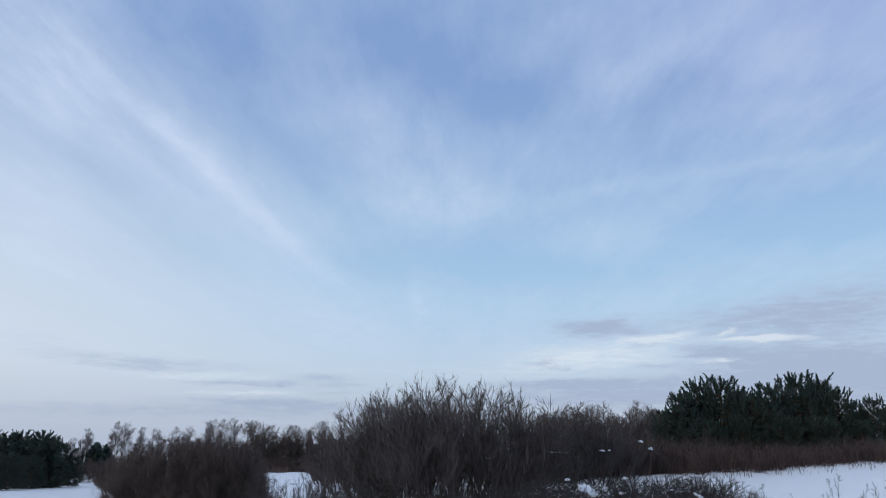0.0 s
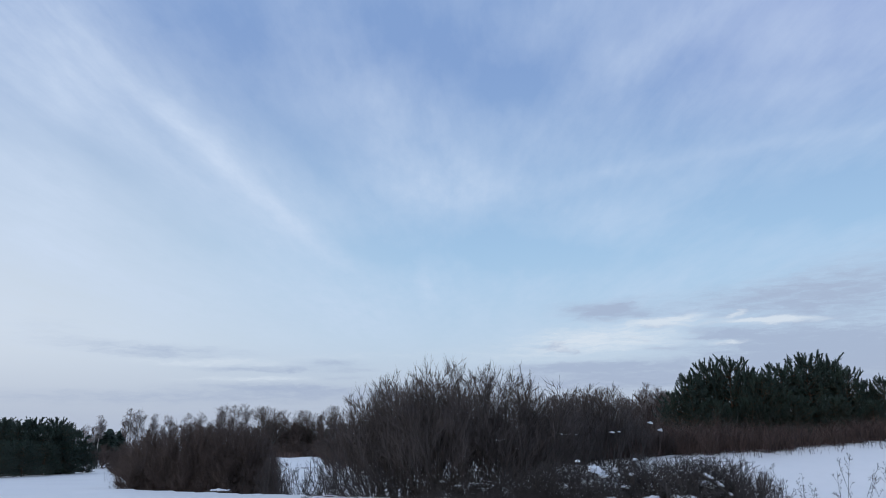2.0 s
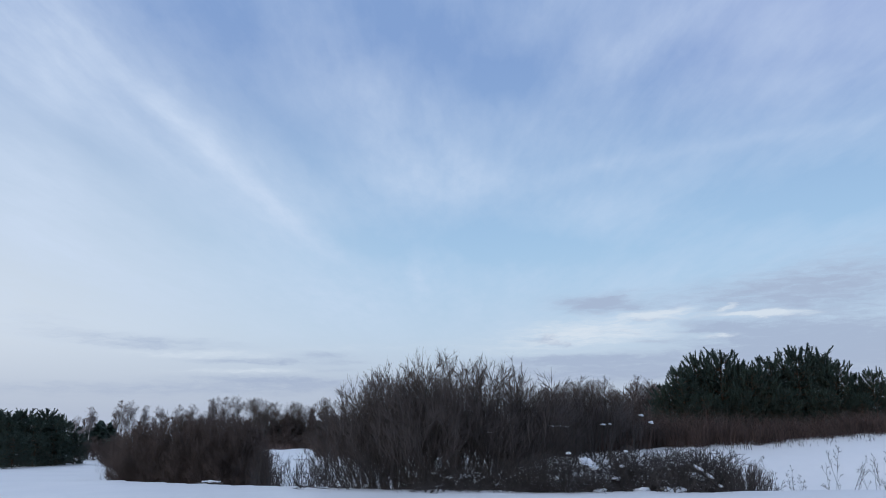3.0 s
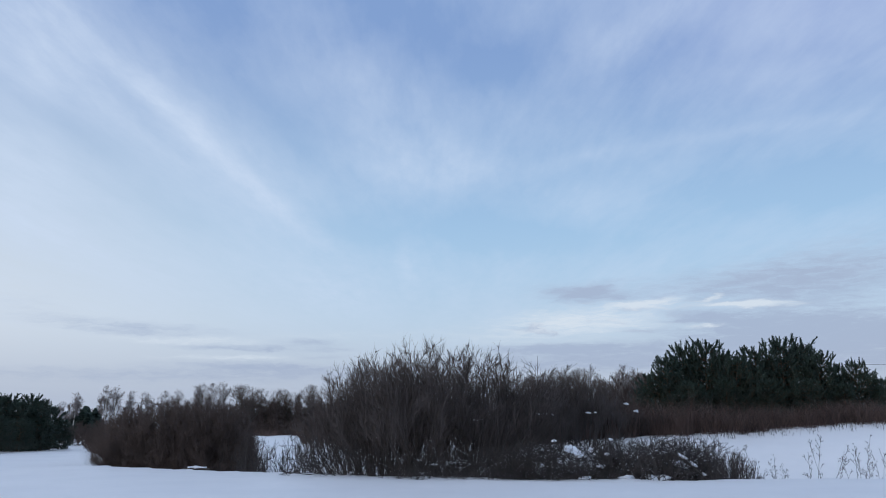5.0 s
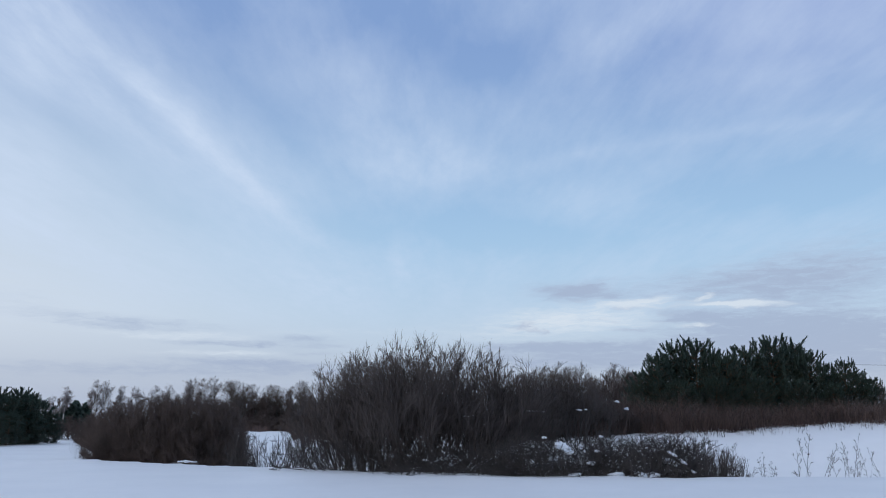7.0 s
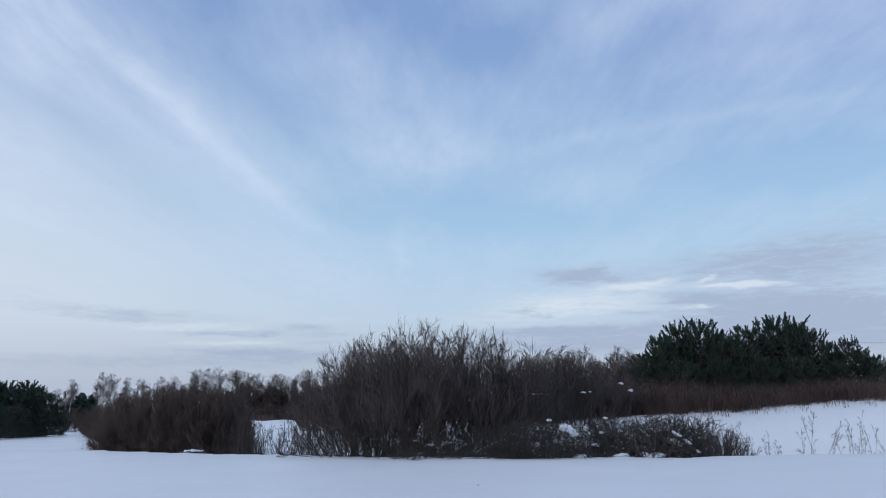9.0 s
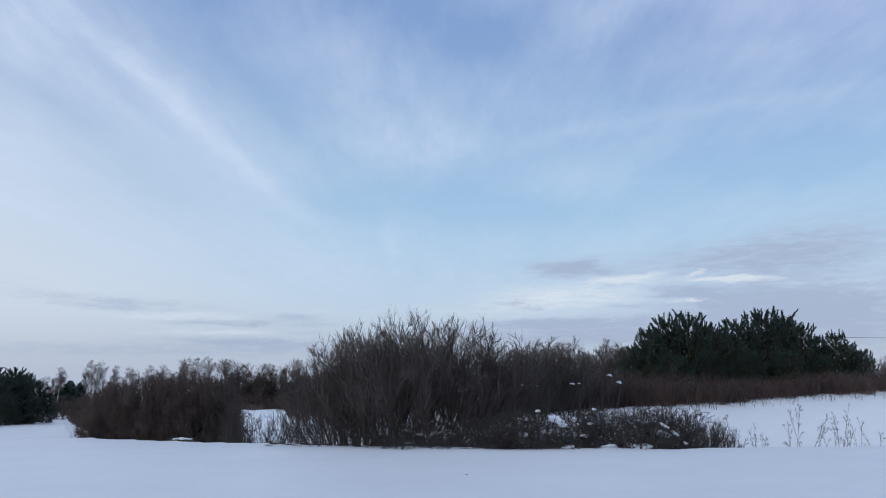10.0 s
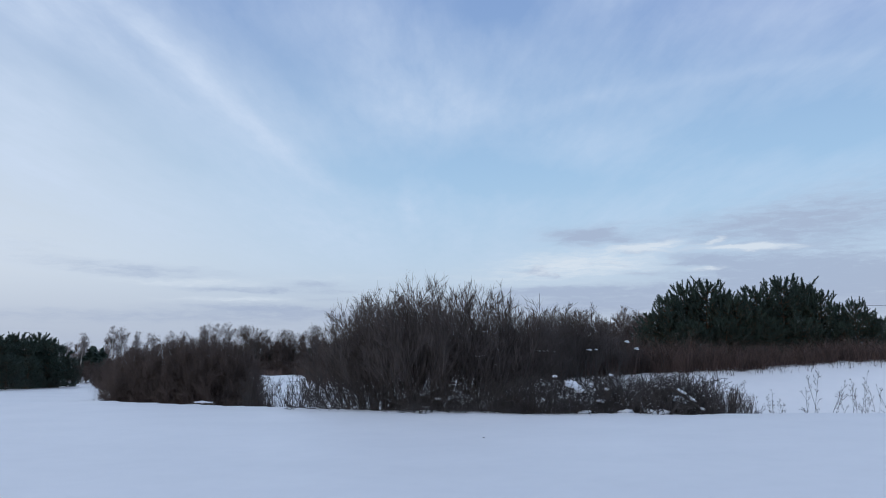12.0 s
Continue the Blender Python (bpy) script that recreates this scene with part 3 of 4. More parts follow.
SWEEP = ((4, 0.55, 32, 0.22, 6, 0.25), (4, 0.30, 36, 0.15, 4, 0.2), (2, 0.12, 38, 0.15, 2, 0.2))
ARCH = [tangle(71, 1.6, 2.3, 20, SWEEP, "arching_willow", base=0.5, lowest=89, twig=BRUSH_TWIG, bark=BRUSH_TWIG, reach=(0.65, 0.95), stout=1.1, fine=1.2, wild=0.11), tangle(72, 1.6, 2.1, 18, SWEEP, "arching_willow", base=0.4, lowest=89, twig=BRUSH_TWIG, bark=BRUSH_TWIG, reach=(0.65, 0.95), stout=1.1, fine=1.2, wild=0.11)]
rows = [(0, -0.120, 27.4, -0.0010, 1.0), (1, -0.070, 26.6, -0.0165, 1.1), (0, 0.000, 26.0, -0.0240, 1.2), (1, -0.150, 28.4, -0.0060, 0.9), (1, -0.172, 30.4, -0.0080, 0.8), (1, -0.098, 27.0, -0.0080, 1.1), (0, -0.194, 33.0, -0.0080, 0.65)]
scatter(ARCH, rows,
        "low willow with bare branches arching over the snow", "arching willows at the ditch")

# ---- low snow-laden brush on the edge ----
TANGLE = ((5, 0.85, 40, 0.0, 6, 0.10), (4, 0.40, 46, -0.05, 4, 0.08), (2, 0.12, 46, 0.0, 2, 0.05))
LOW = [tangle(51, 1.3, 1.5, 26, TANGLE, "low_brush", BRUSH_TWIG, BRUSH_TWIG, base=0.9, lowest=89, reach=(0.6, 0.98), stout=1.0, fine=1.1, wild=0.22), tangle(52, 1.25, 1.6, 26, TANGLE, "low_brush", BRUSH_TWIG, BRUSH_TWIG, base=0.9, lowest=89, reach=(0.6, 0.98), stout=1.0, fine=1.1, wild=0.22)]
rows = [(1, 0.044, 25.7, -0.0159, 1.1), (0, 0.008, 26.3, -0.0170, 1.1), (1, -0.024, 26.7, -0.0200, 1.0), (0, 0.110, 25.3, -0.0070, 1.1), (1, 0.150, 25.2, -0.0070, 1.0), (0, 0.193, 25.2, -0.0040, 1.0), (1, 0.229, 25.3, -0.0040, 1.0),
        (0, 0.266, 25.4, -0.0050, 0.95), (1, 0.288, 25.5, -0.0060, 0.85), (1, 0.256, 26.8, 0.0000, 0.9), (1, 0.226, 27.6, 0.0020, 1.0), (0, 0.077, 26.2, -0.0106, 1.1),
        (0, -0.030, 25.0, -0.0410, 2.2), (1, 0.020, 24.8, -0.0400, 2.2), (0, 0.070, 24.7, -0.0380, 2.2), (1, 0.125, 24.6, -0.0370, 2.2), (0, 0.180, 24.6, -0.0390, 2.2)]
scatter(LOW, rows,
        "low tangled brush of bent bare branches with snow", "low brush along the ditch", "brush")
TUFT = [tangle(61, 1.3, 1.0, 16, ((5, 0.40, 24, 0.30, 4, 0.2), (3, 0.2, 28, 0.25, 3, 0.2), (2, 0.1, 30, 0.2, 2, 0.2)), "sapling_tuft", base=0.3, lowest=70, stout=0.55, fine=0.8)]
rows = [(0, 0.304, 25.5, -0.0080, 1.0), (0, 0.346, 25.3, -0.0160, 0.8), (0, 0.317, 25.1, -0.0060, 0.9), (0, 0.300, 25.9, -0.0063, 0.9), (0, 0.336, 25.4, -0.0200, 0.8), (0, 0.326, 26.0, -0.0110, 0.8)]
scatter(TUFT, rows,
        "tuft of thin upright bare willow shoots", "willow tufts at the brush end", "brush")


# ---- snow caught in the brush ----
def lump(seed, size):
    rng = np.random.default_rng(seed)
    bm = bmesh.new()
    bmesh.ops.create_icosphere(bm, subdivisions=4, radius=1.0)
    shift = Vector(rng.uniform(-9, 9, 3))
    for v in bm.verts:
        p = v.co.copy()
        v.co = p * (1 + 0.60 * noise.noise(p * 1.3 + shift) + 0.34 * noise.noise(p * 3.1 + shift) + 0.16 * noise.noise(p * 7.0 + shift))
        v.co.x *= size[0]
        v.co.y *= size[1]
        v.co.z *= size[2] * (1.0 if v.co.z > 0 else 0.6)
    me = bpy.data.meshes.new("snow_clump")
    bm.to_mesh(me)
    bm.free()
    for poly in me.polygons:
        poly.use_smooth = True
    me.materials.append(SNOW_LUMP)
    return me


LUMPS = [lump(5, (0.22, 0.18, 0.10)), lump(6, (0.12, 0.11, 0.06)), lump(7, (0.07, 0.07, 0.04))]
for k, x, y, z, turn, tilt in ((0, 3.75, 24.6, 0.98, 20, 24), (1, 3.95, 24.55, 0.84, -40, 30), (1, 4.55, 24.4, 0.52, 80, 5), (2, 4.75, 24.5, 0.86, 10, 0), (2, 2.85, 24.3, 0.56, 0, 12),
                               (1, 6.7, 24.6, 0.62, 10, 18), (0, 7.0, 24.7, 0.56, -25, 14), (2, 3.3, 24.9, 1.22, 0, 0), (2, 4.95, 24.9, 1.26, 60, 0), (1, 5.9, 24.3, 0.25, 0, 0),
                               (1, 5.3, 24.2, 0.24, 90, 0), (2, 6.3, 24.2, 0.26, 30, 0), (2, 4.35, 24.8, 1.0, 50, 0)):
    ob = new("snow_clump", LUMPS[k])
    ob.matrix_basis = pose(x, y + 0.35, z, tilt, tilt / 2, turn)
    tagged(ob, "rounded clump of snow caught on bent brush", "snow clump", "snow in the brush")



def scraps(seed, n, x_low, x_high, top):
    """Small ragged bits of snow lodged on the brush."""
    rng = np.random.default_rng(seed)
    hubs = rng.uniform(0, 1, (n // 5 + 1, 3))
    pick = hubs[rng.integers(0, len(hubs), n)] + rng.normal(size=(n, 3)) * np.array([0.022, 0.10, 0.10])
    cx, cy = x_low + (x_high - x_low) * pick[:, 0], 24.75 + 2.0 * np.clip(pick[:, 1], 0, 1)
    cz = np.maximum(ground_z(cx, cy), 0.1) + np.abs(np.mod(pick[:, 2], 1.0)) ** 1.2 * top
    ball = bmesh.new()
    bmesh.ops.create_icosphere(ball, subdivisions=1, radius=1.0)
    bv = np.array([v.co[:] for v in ball.verts])
    bf = np.array([[v.index for v in f.verts] for f in ball.faces])
    ball.free()
    size = rng.uniform(0.005, 0.016, (n, 1, 1)) * rng.uniform(0.7, 1.5, (n, 1, 3)) * np.array([1.9, 1.4, 0.6])
    local = bv[None] * (1 + rng.normal(size=(n, len(bv), 1)) * 0.28) * size
    local[..., 2] += local[..., 0] * rng.normal(0, 0.6, (n, 1))          # each lies along a slanting branch
    verts = (local + np.stack([cx, cy, cz], -1)[:, None]).reshape(-1, 3)
    faces = (bf[None] + (np.arange(n) * len(bv))[:, None, None]).reshape(-1, 3)
    ob = new("snow_scraps", mesh_from("snow_scraps", verts, faces, SNOW_LUMP))
    return tagged(ob, "small scraps of snow lodged among bare branches", "snow", kind="stuff")


scraps(77, 1500, 2.4, 7.6, 1.0)
scraps(78, 190, -0.8, 3.0, 0.5)


# ---- fallen branch under snow ----
fallen = new("fallen_branch")
log = arcs(np.array([[6.55, 24.75, 0.90]]), np.array([[7.55, 24.6, 0.10]]), np.array([[7.1, 24.7, 0.66]]), 8)
part("wood", tubes("wood", [(log, 0.05, 0.03)], WILLOW_BARK, 7), fallen, "dark broken wood")
for at, tilt, size in ((2, 30, (0.62, 0.5, 0.5)), (4, 38, (0.50, 0.5, 0.5)), (6, 30, (0.3, 0.4, 0.4))):
    cap = part("snow_cap", LUMPS[0], fallen, "ragged cap of white snow")
    cap.matrix_basis = Matrix.LocRotScale(Vector(log[0, at] + np.array([0, -0.05, 0.06])), Euler((0, radians(tilt), 0)), size)
tagged(fallen, "broken fallen branch carrying snow in the brush", "branch")


def snowy_log(x, y, long, thick, turn, caps):
    """A dark log half sunk in the snow, with ragged caps of snow on its back."""
    root = new("snowy_log")
    root.matrix_basis = stand(x, y, turn, sink=0.02)
    line = arcs(np.array([[-long / 2, 0, thick * 0.4]]), np.array([[long / 2, 0.08, thick * 0.9]]), np.array([[0, 0.06, thick * 1.3]]), 9)
    part("wood", tubes("wood", [(line, thick, thick * 0.6)], WILLOW_BARK, 8), root, "dark weathered wood")
    for at, sx, sz in caps:
        cap = part("snow_cap", LUMPS[0], root, "ragged cap of white snow")
        cap.matrix_basis = Matrix.LocRotScale(Vector(line[0, at] + np.array([0, 0.02, thick * 0.95])), Euler((0, 0, at * 0.7)), (sx, 0.7, sz))
    for at, out, up in ((2, -0.20, 0.10), (6, 0.26, 0.16)):
        stub = arcs(line[0, at:at + 1], line[0, at:at + 1] + np.array([[out, -0.10, up]]), line[0, at:at + 1] + np.array([[out * 0.4, -0.06, up * 0.8]]), 5)
        part("branch_stub", tubes("branch_stub", [(stub, thick * 0.35, thick * 0.15)], WILLOW_BARK, 5), root)
    return tagged(root, "dark log half buried in snow by the thicket", "log")


snowy_log(-8.75, 31.15, 1.3, 0.045, -34, ((2, 0.55, 0.35), (4, 0.90, 0.50), (6, 0.50, 0.30)))


# ---- pines ----
def needles(rng, shoots, per, length, width, open_deg=38):
    """Needles round each shoot: shoots (m, 2, 3)."""
    m = len(shoots)
    t = rng.uniform(0.0, 1.0, (m, per, 1))
    along = (shoots[:, 1] - shoots[:, 0])[:, None]
    root = shoots[:, 0][:, None] + along * t
    axis = np.broadcast_to(unit(along), root.shape)
    side = unit(np.cross(axis, rng.normal(size=root.shape)))
    ang = np.radians(rng.normal(open_deg, 10, (m, per, 1)))
    way = axis * np.cos(ang) + side * np.sin(ang)
    flat = unit(np.cross(way, rng.normal(size=root.shape)))
    size = length * rng.uniform(0.75, 1.2, (m, per, 1))
    tri = np.stack([root - flat * width, root + flat * width, root + way * size], 2)
    return tri.reshape(-1, 3), np.arange(m * per * 3).reshape(-1, 3)


def pine(seed, height, reach, whorls, per_shoot, needle_w=0.008):
    rng = np.random.default_rng(seed)
    root = new("pine_tree")
    k = 9
    trunk = np.zeros((1, k, 3))
    trunk[0, :, 2] = np.linspace(-0.15, height * 0.90, k)
    trunk[0, 1:, :2] += np.cumsum(rng.normal(size=(k - 1, 2)) * 0.03, 0)
    starts, ends, bends = [], [], []
    for i in range(whorls):
        f = 0.03 + 0.85 * i / (whorls - 1)
        count = int(rng.integers(5, 8))
        span = reach * (0.85 + 0.75 * f) * (1 - f) ** 0.85 + 0.12
        for j in range(count):
            a = 2 * np.pi * (j + rng.uniform(-0.35, 0.35)) / count + i * 1.1
            size = span * rng.uniform(0.65, 1.12)
            at = np.array([np.interp(f, np.linspace(0, 0.90, k), trunk[0, :, 0]), np.interp(f, np.linspace(0, 0.90, k), trunk[0, :, 1]), height * f])
            out = np.array([np.cos(a), np.sin(a), 0.0])
            starts.append(at)
            bends.append(at + out * size * 0.65 + np.array([0, 0, size * (0.02 + 0.22 * f)]))
            ends.append(at + out * size + np.array([0, 0, size * (0.28 + 0.55 * f)]))
    limbs = arcs(np.array(starts), np.array(ends), np.array(bends), 5)
    low = limbs[:, 0, 2] < height * 0.70
    side = np.concatenate([sprout(rng, limbs[low], 9, reach * 0.40, 48, 0.25, 2, 0.10, 0.08, 0.5), sprout(rng, limbs[~low], 4, reach * 0.20, 44, 0.5, 2, 0.2, 0.08, 0.5)])
    tips = sprout(rng, side, 2, 0.24, 40, 0.5, 2, 0.2, 0.1, 0.1)
    middle = (side[:, :1] + side[:, 1:]) / 2
    leads = np.concatenate([limbs[:, -2:], np.concatenate([middle, side[:, 1:]], 1)])
    inner = np.concatenate([np.concatenate([side[:, :1], middle], 1), limbs[low][:, 1:3], limbs[low][:, 2:4]])
    candles = []
    top = trunk[0, -1]
    for j in range(6):
        a, lean = j * 2.4, 0.0 if j == 0 else 0.30
        foot = top - np.array([0, 0, 0.0 if j == 0 else 0.12])
        candles.append([foot, foot + np.array([np.cos(a) * lean, np.sin(a) * lean, (0.70 if j == 0 else 0.48) * rng.uniform(0.8, 1.1)])])
    # upright candles on the tips of the upper limbs, shorter lower down
    for limb in limbs[limbs[:, 0, 2] > height * 0.42]:
        out = limb[4] - limb[0]
        out[2] = 0
        out = out / max(0.05, float(np.linalg.norm(out)))
        for j in (4, 3) if limb[0, 2] > height * 0.62 else (4,):
            candles.append([limb[j], limb[j] + (out * rng.uniform(0.10, 0.75) + np.array([rng.normal() * 0.18, rng.normal() * 0.18, 1.0])) * rng.uniform(0.20, 0.52)])
    candles = np.array(candles)
    part("trunk", tubes("trunk", [(trunk, height * 0.017, 0.012)], PINE_BARK, 8), root, "reddish-brown scaly bark")
    part("limb", tubes("limb", [(limbs, 0.022, 0.008), (side, 0.009, 0.005)], PINE_BARK, 3), root, kind="stuff")
    part("candle", tubes("candle", [(candles, 0.034, 0.024)], NEEDLE, 5), root, "upright needle-clad shoots", "stuff")
    groups = [needles(rng, tips, per_shoot, 0.11, needle_w), needles(rng, leads, per_shoot, 0.11, needle_w), needles(rng, inner, max(4, per_shoot // 2), 0.16, needle_w * 1.8, 55),
              needles(rng, candles, int(per_shoot * 8), 0.105, needle_w * 0.8, 44)]
    part("crown", mesh_from("crown", *joined(groups), NEEDLE, False), root, "dense dark green needles", "stuff")
    return root


PINES = [pine(101, 4.0, 1.7, 11, 9, 0.015), pine(102, 4.0, 1.5, 11, 9, 0.015), pine(103, 4.0, 1.85, 10, 9, 0.015)]


rows = [(2, 0.249, 42.5, 0.0662, 1.1), (0, 0.267, 41.5, 0.0874, 1), (1, 0.287, 42.5, 0.1040, 1), (0, 0.313, 42.0, 0.1060, 0.95), (2, 0.300, 44.5, 0.0914, 1.1),
        (1, 0.330, 42.5, 0.0954, 0.95), (2, 0.350, 41.5, 0.0901, 1), (2, 0.372, 42.6, 0.0993, 1), (0, 0.402, 42.2, 0.1099, 1), (1, 0.429, 42.6, 0.1066, 0.95),
        (2, 0.415, 44.6, 0.0960, 1.1), (0, 0.446, 42.0, 0.0927, 0.95), (1, 0.462, 42.6, 0.0781, 1), (2, 0.490, 42.2, 0.0821, 0.95), (1, 0.507, 42.0, 0.0596, 1.1),
        (0, 0.385, 40.6, 0.0596, 1.2), (2, 0.290, 40.4, 0.0563, 1.3), (1, 0.474, 41.0, 0.0543, 1.3), (0, 0.335, 40.8, 0.0596, 1.2), (2, 0.428, 40.5, 0.0596, 1.3),
        (1, 0.342, 45.0, 0.0795, 1.2), (0, 0.266, 45.0, 0.0695, 1.2), (1, 0.468, 45.0, 0.0675, 1.2), (0, 0.385, 45.5, 0.0828, 1.2), (1, 0.355, 45.0, 0.0840, 1.1), (2, 0.517, 42.4, 0.0610, 0.95), (0, 0.499, 44.5, 0.0680, 1.1)]
scatter(PINES, rows, "young bushy pine with upright candle shoots behind dry grass", "pines on the rise", "pine tree")
LEFT_PINES = [pine(111, 4.4, 1.8, 10, 6, 0.028), pine(112, 4.4, 1.6, 10, 6, 0.028)]
rows = [(0, -0.450, 64, 0.0278, 1.1), (1, -0.460, 62, 0.0351, 1.1), (0, -0.474, 63.5, 0.0411, 1.1), (1, -0.489, 61, 0.0338, 1.1), (0, -0.505, 61.5, 0.0417, 1.1),
        (1, -0.523, 60, 0.0371, 1.1), (0, -0.539, 60.5, 0.0424, 1.1), (1, -0.560, 60, 0.0397, 1.1), (1, -0.466, 66, 0.0318, 1.1), (0, -0.496, 65, 0.0358, 1.1),
        (1, -0.529, 64.5, 0.0397, 1.1), (0, -0.582, 60, 0.0437, 1.1), (1, -0.440, 64.5, 0.0119, 1.4), (0, -0.466, 61.5, 0.0146, 1.5), (1, -0.487, 59, 0.0132, 1.5),
        (0, -0.511, 56.5, 0.0159, 1.5), (1, -0.536, 54.5, 0.0159, 1.5)]
scatter(LEFT_PINES, rows, "dark green pine at the edge of a snowy field", "pines at the field edge", "pine tree")


# ---- far leafless trees ----
def in_crown(rng, lines, height, low, wide, top_heavy):
    """Shortens the lines that leave an egg-shaped crown."""
    middle, half = height * (low + (1 - low) * top_heavy), height * (1 - low)

    def measure_of(p):
        z = (p[:, 2] - middle) / np.where(p[:, 2] > middle, half * (1 - top_heavy), half * top_heavy)
        return np.sqrt((np.hypot(p[:, 0], p[:, 1]) / wide) ** 2 + z ** 2)

    limit = rng.uniform(0.88, 1.08, len(lines))
    root, end = measure_of(lines[:, 0]), measure_of(lines[:, -1])
    scale = np.where(end > limit, np.clip((limit - root) / np.maximum(end - root, 1e-6), 0.1, 1.0), 1.0)
    return (lines[:, :1] + (lines - lines[:, :1]) * scale[:, None, None])[root < limit]


def leafless(seed, height, name, bark, twig, birch=True):
    rng = np.random.default_rng(seed)
    root = new(name)
    egg = (0.20, 0.17 * height, 0.50) if birch else (0.22, 0.42 * height, 0.52)
    if birch:
        trunk = stems_from(rng, 1, 0.0, height, 0, 2, 0.1, 9, 0.02, (0.98, 1.0))
        limbs = in_crown(rng, sprout(rng, trunk, 46, height * 0.30, 34, 0.45, 5, 0.20, 0.05, 0.5), height, *egg)
        boughs = in_crown(rng, sprout(rng, limbs, 5, height * 0.13, 36, 0.30, 3, 0.1, 0.06, 0.4), height, *egg)
        shoots = in_crown(rng, sprout(rng, boughs, 4, height * 0.07, 38, 0.1, 2, 0.05, 0.08, 0.3), height, *egg)
        twigs = in_crown(rng, sprout(rng, shoots, 4, height * 0.05, 42, -0.1, 2, 0.1, 0.1, 0.2), height, *egg)
    else:
        trunk = stems_from(rng, 1, 0.0, height * 0.62, 0, 3, 0.1, 7, 0.03, (0.98, 1.0))
        limbs = in_crown(rng, sprout(rng, trunk, 16, height * 0.62, 44, 0.55, 7, 0.30, 0.09, 0.35), height, *egg)
        boughs = in_crown(rng, sprout(rng, limbs, 8, height * 0.24, 38, 0.40, 4, 0.25, 0.10, 0.3), height, *egg)
        shoots = in_crown(rng, sprout(rng, boughs, 5, height * 0.11, 40, 0.25, 2, 0.15, 0.12, 0.2), height, *egg)
        twigs = in_crown(rng, sprout(rng, shoots, 5, height * 0.06, 42, 0.2, 2, 0.1, 0.15, 0.2), height, *egg)
    part("trunk", tubes("trunk", [(trunk, height * 0.012, 0.02)], bark, 7), root, "white bark" if birch else "grey bark")
    part("limb", tubes("limb", [(limbs, height * (0.0020 if birch else 0.0050), 0.010), (boughs, 0.008 if birch else 0.016, 0.005 if birch else 0.008)], bark if not birch else TREE_BARK, 3), root, kind="stuff")
    part("crown", spikes("crown", [(shoots, 0.0095), (twigs, 0.0085)], twig), root, "fine bare twigs", "stuff")
    return root


BIRCHES = [leafless(201, 10.0, "birch_tree", BIRCH_BARK, BIRCH_TWIG), leafless(202, 10.0, "birch_tree", BIRCH_BARK, BIRCH_TWIG)]


rows = [(0, -0.426, 150, 0.0411, 1.3), (1, -0.419, 158, 0.0358, 1.3), (0, -0.389, 170, 0.0490, 1.3), (1, -0.377, 172, 0.0477, 1.3), (0, -0.357, 175, 0.0424, 1.3),
        (1, -0.346, 178, 0.0411, 1.3), (0, -0.321, 165, 0.0430, 1.3), (1, -0.306, 170, 0.0437, 1.3), (0, -0.286, 178, 0.0490, 1.3), (1, -0.275, 176, 0.0517, 1.3),
        (0, -0.265, 172, 0.0517, 1.3), (1, -0.254, 174, 0.0530, 1.3), (0, 0.216, 135, 0.0728, 1.3), (1, 0.224, 138, 0.0689, 1.3), (0, 0.208, 140, 0.0649, 1.3),
        (1, 0.232, 136, 0.0623, 1.3), (1, -0.438, 160, 0.0305, 1.3)]
scatter(BIRCHES, rows, "tall bare birch with a pale trunk far off", "far birches", "birch tree")
ROUND = [leafless(211, 9.0, "bare_tree", TREE_BARK, BROWN_TWIG, False), leafless(212, 9.0, "bare_tree", TREE_BARK, BROWN_TWIG, False)]
rows = [(0, -0.234, 165, 0.0497, 1.2), (1, -0.221, 170, 0.0464, 1.2), (0, -0.193, 180, 0.0450, 1.2), (1, -0.175, 184, 0.0411, 1.2), (0, -0.147, 150, 0.0503, 0.8),
        (1, -0.135, 160, 0.0358, 1), (0, 0.171, 120, 0.0689, 1), (1, 0.155, 118, 0.0623, 1), (0, 0.183, 118, 0.0556, 1), (1, 0.140, 122, 0.0609, 1),
        (0, 0.117, 124, 0.0543, 1), (1, 0.196, 126, 0.0517, 1)]
scatter(ROUND, rows, "rounded bare deciduous tree far across the field", "far bare trees", "tree")


# ---- far woods ----
def far_woods(seed, spots, label, stout=1.0, shoots_each=5):
    rng = np.random.default_rng(seed)
    groups = []
    for x, y, h in spots:
        trunk = stems_from(rng, 1, 0.3, h, 0, 4, 0, 5, 0.04)
        trunk += np.array([x, y, float(ground_z(x, y))])
        limbs = sprout(rng, trunk, 20, h * 0.34, 46, 0.45, 3, 0.05, 0.1, 0.5)
        shoots = sprout(rng, limbs, shoots_each, h * 0.16, 42, 0.3, 2, 0.2, 0.14, 0.3)
        groups += [(trunk, 0.14 * stout, 0.05 * stout), (limbs, 0.08 * stout, 0.05 * stout), (shoots, 0.07 * stout, 0.045 * stout)]
    return tagged(new("far_woods", tubes("far_woods", groups, BROWN_TWIG, 3)), label, "woods", kind="stuff")


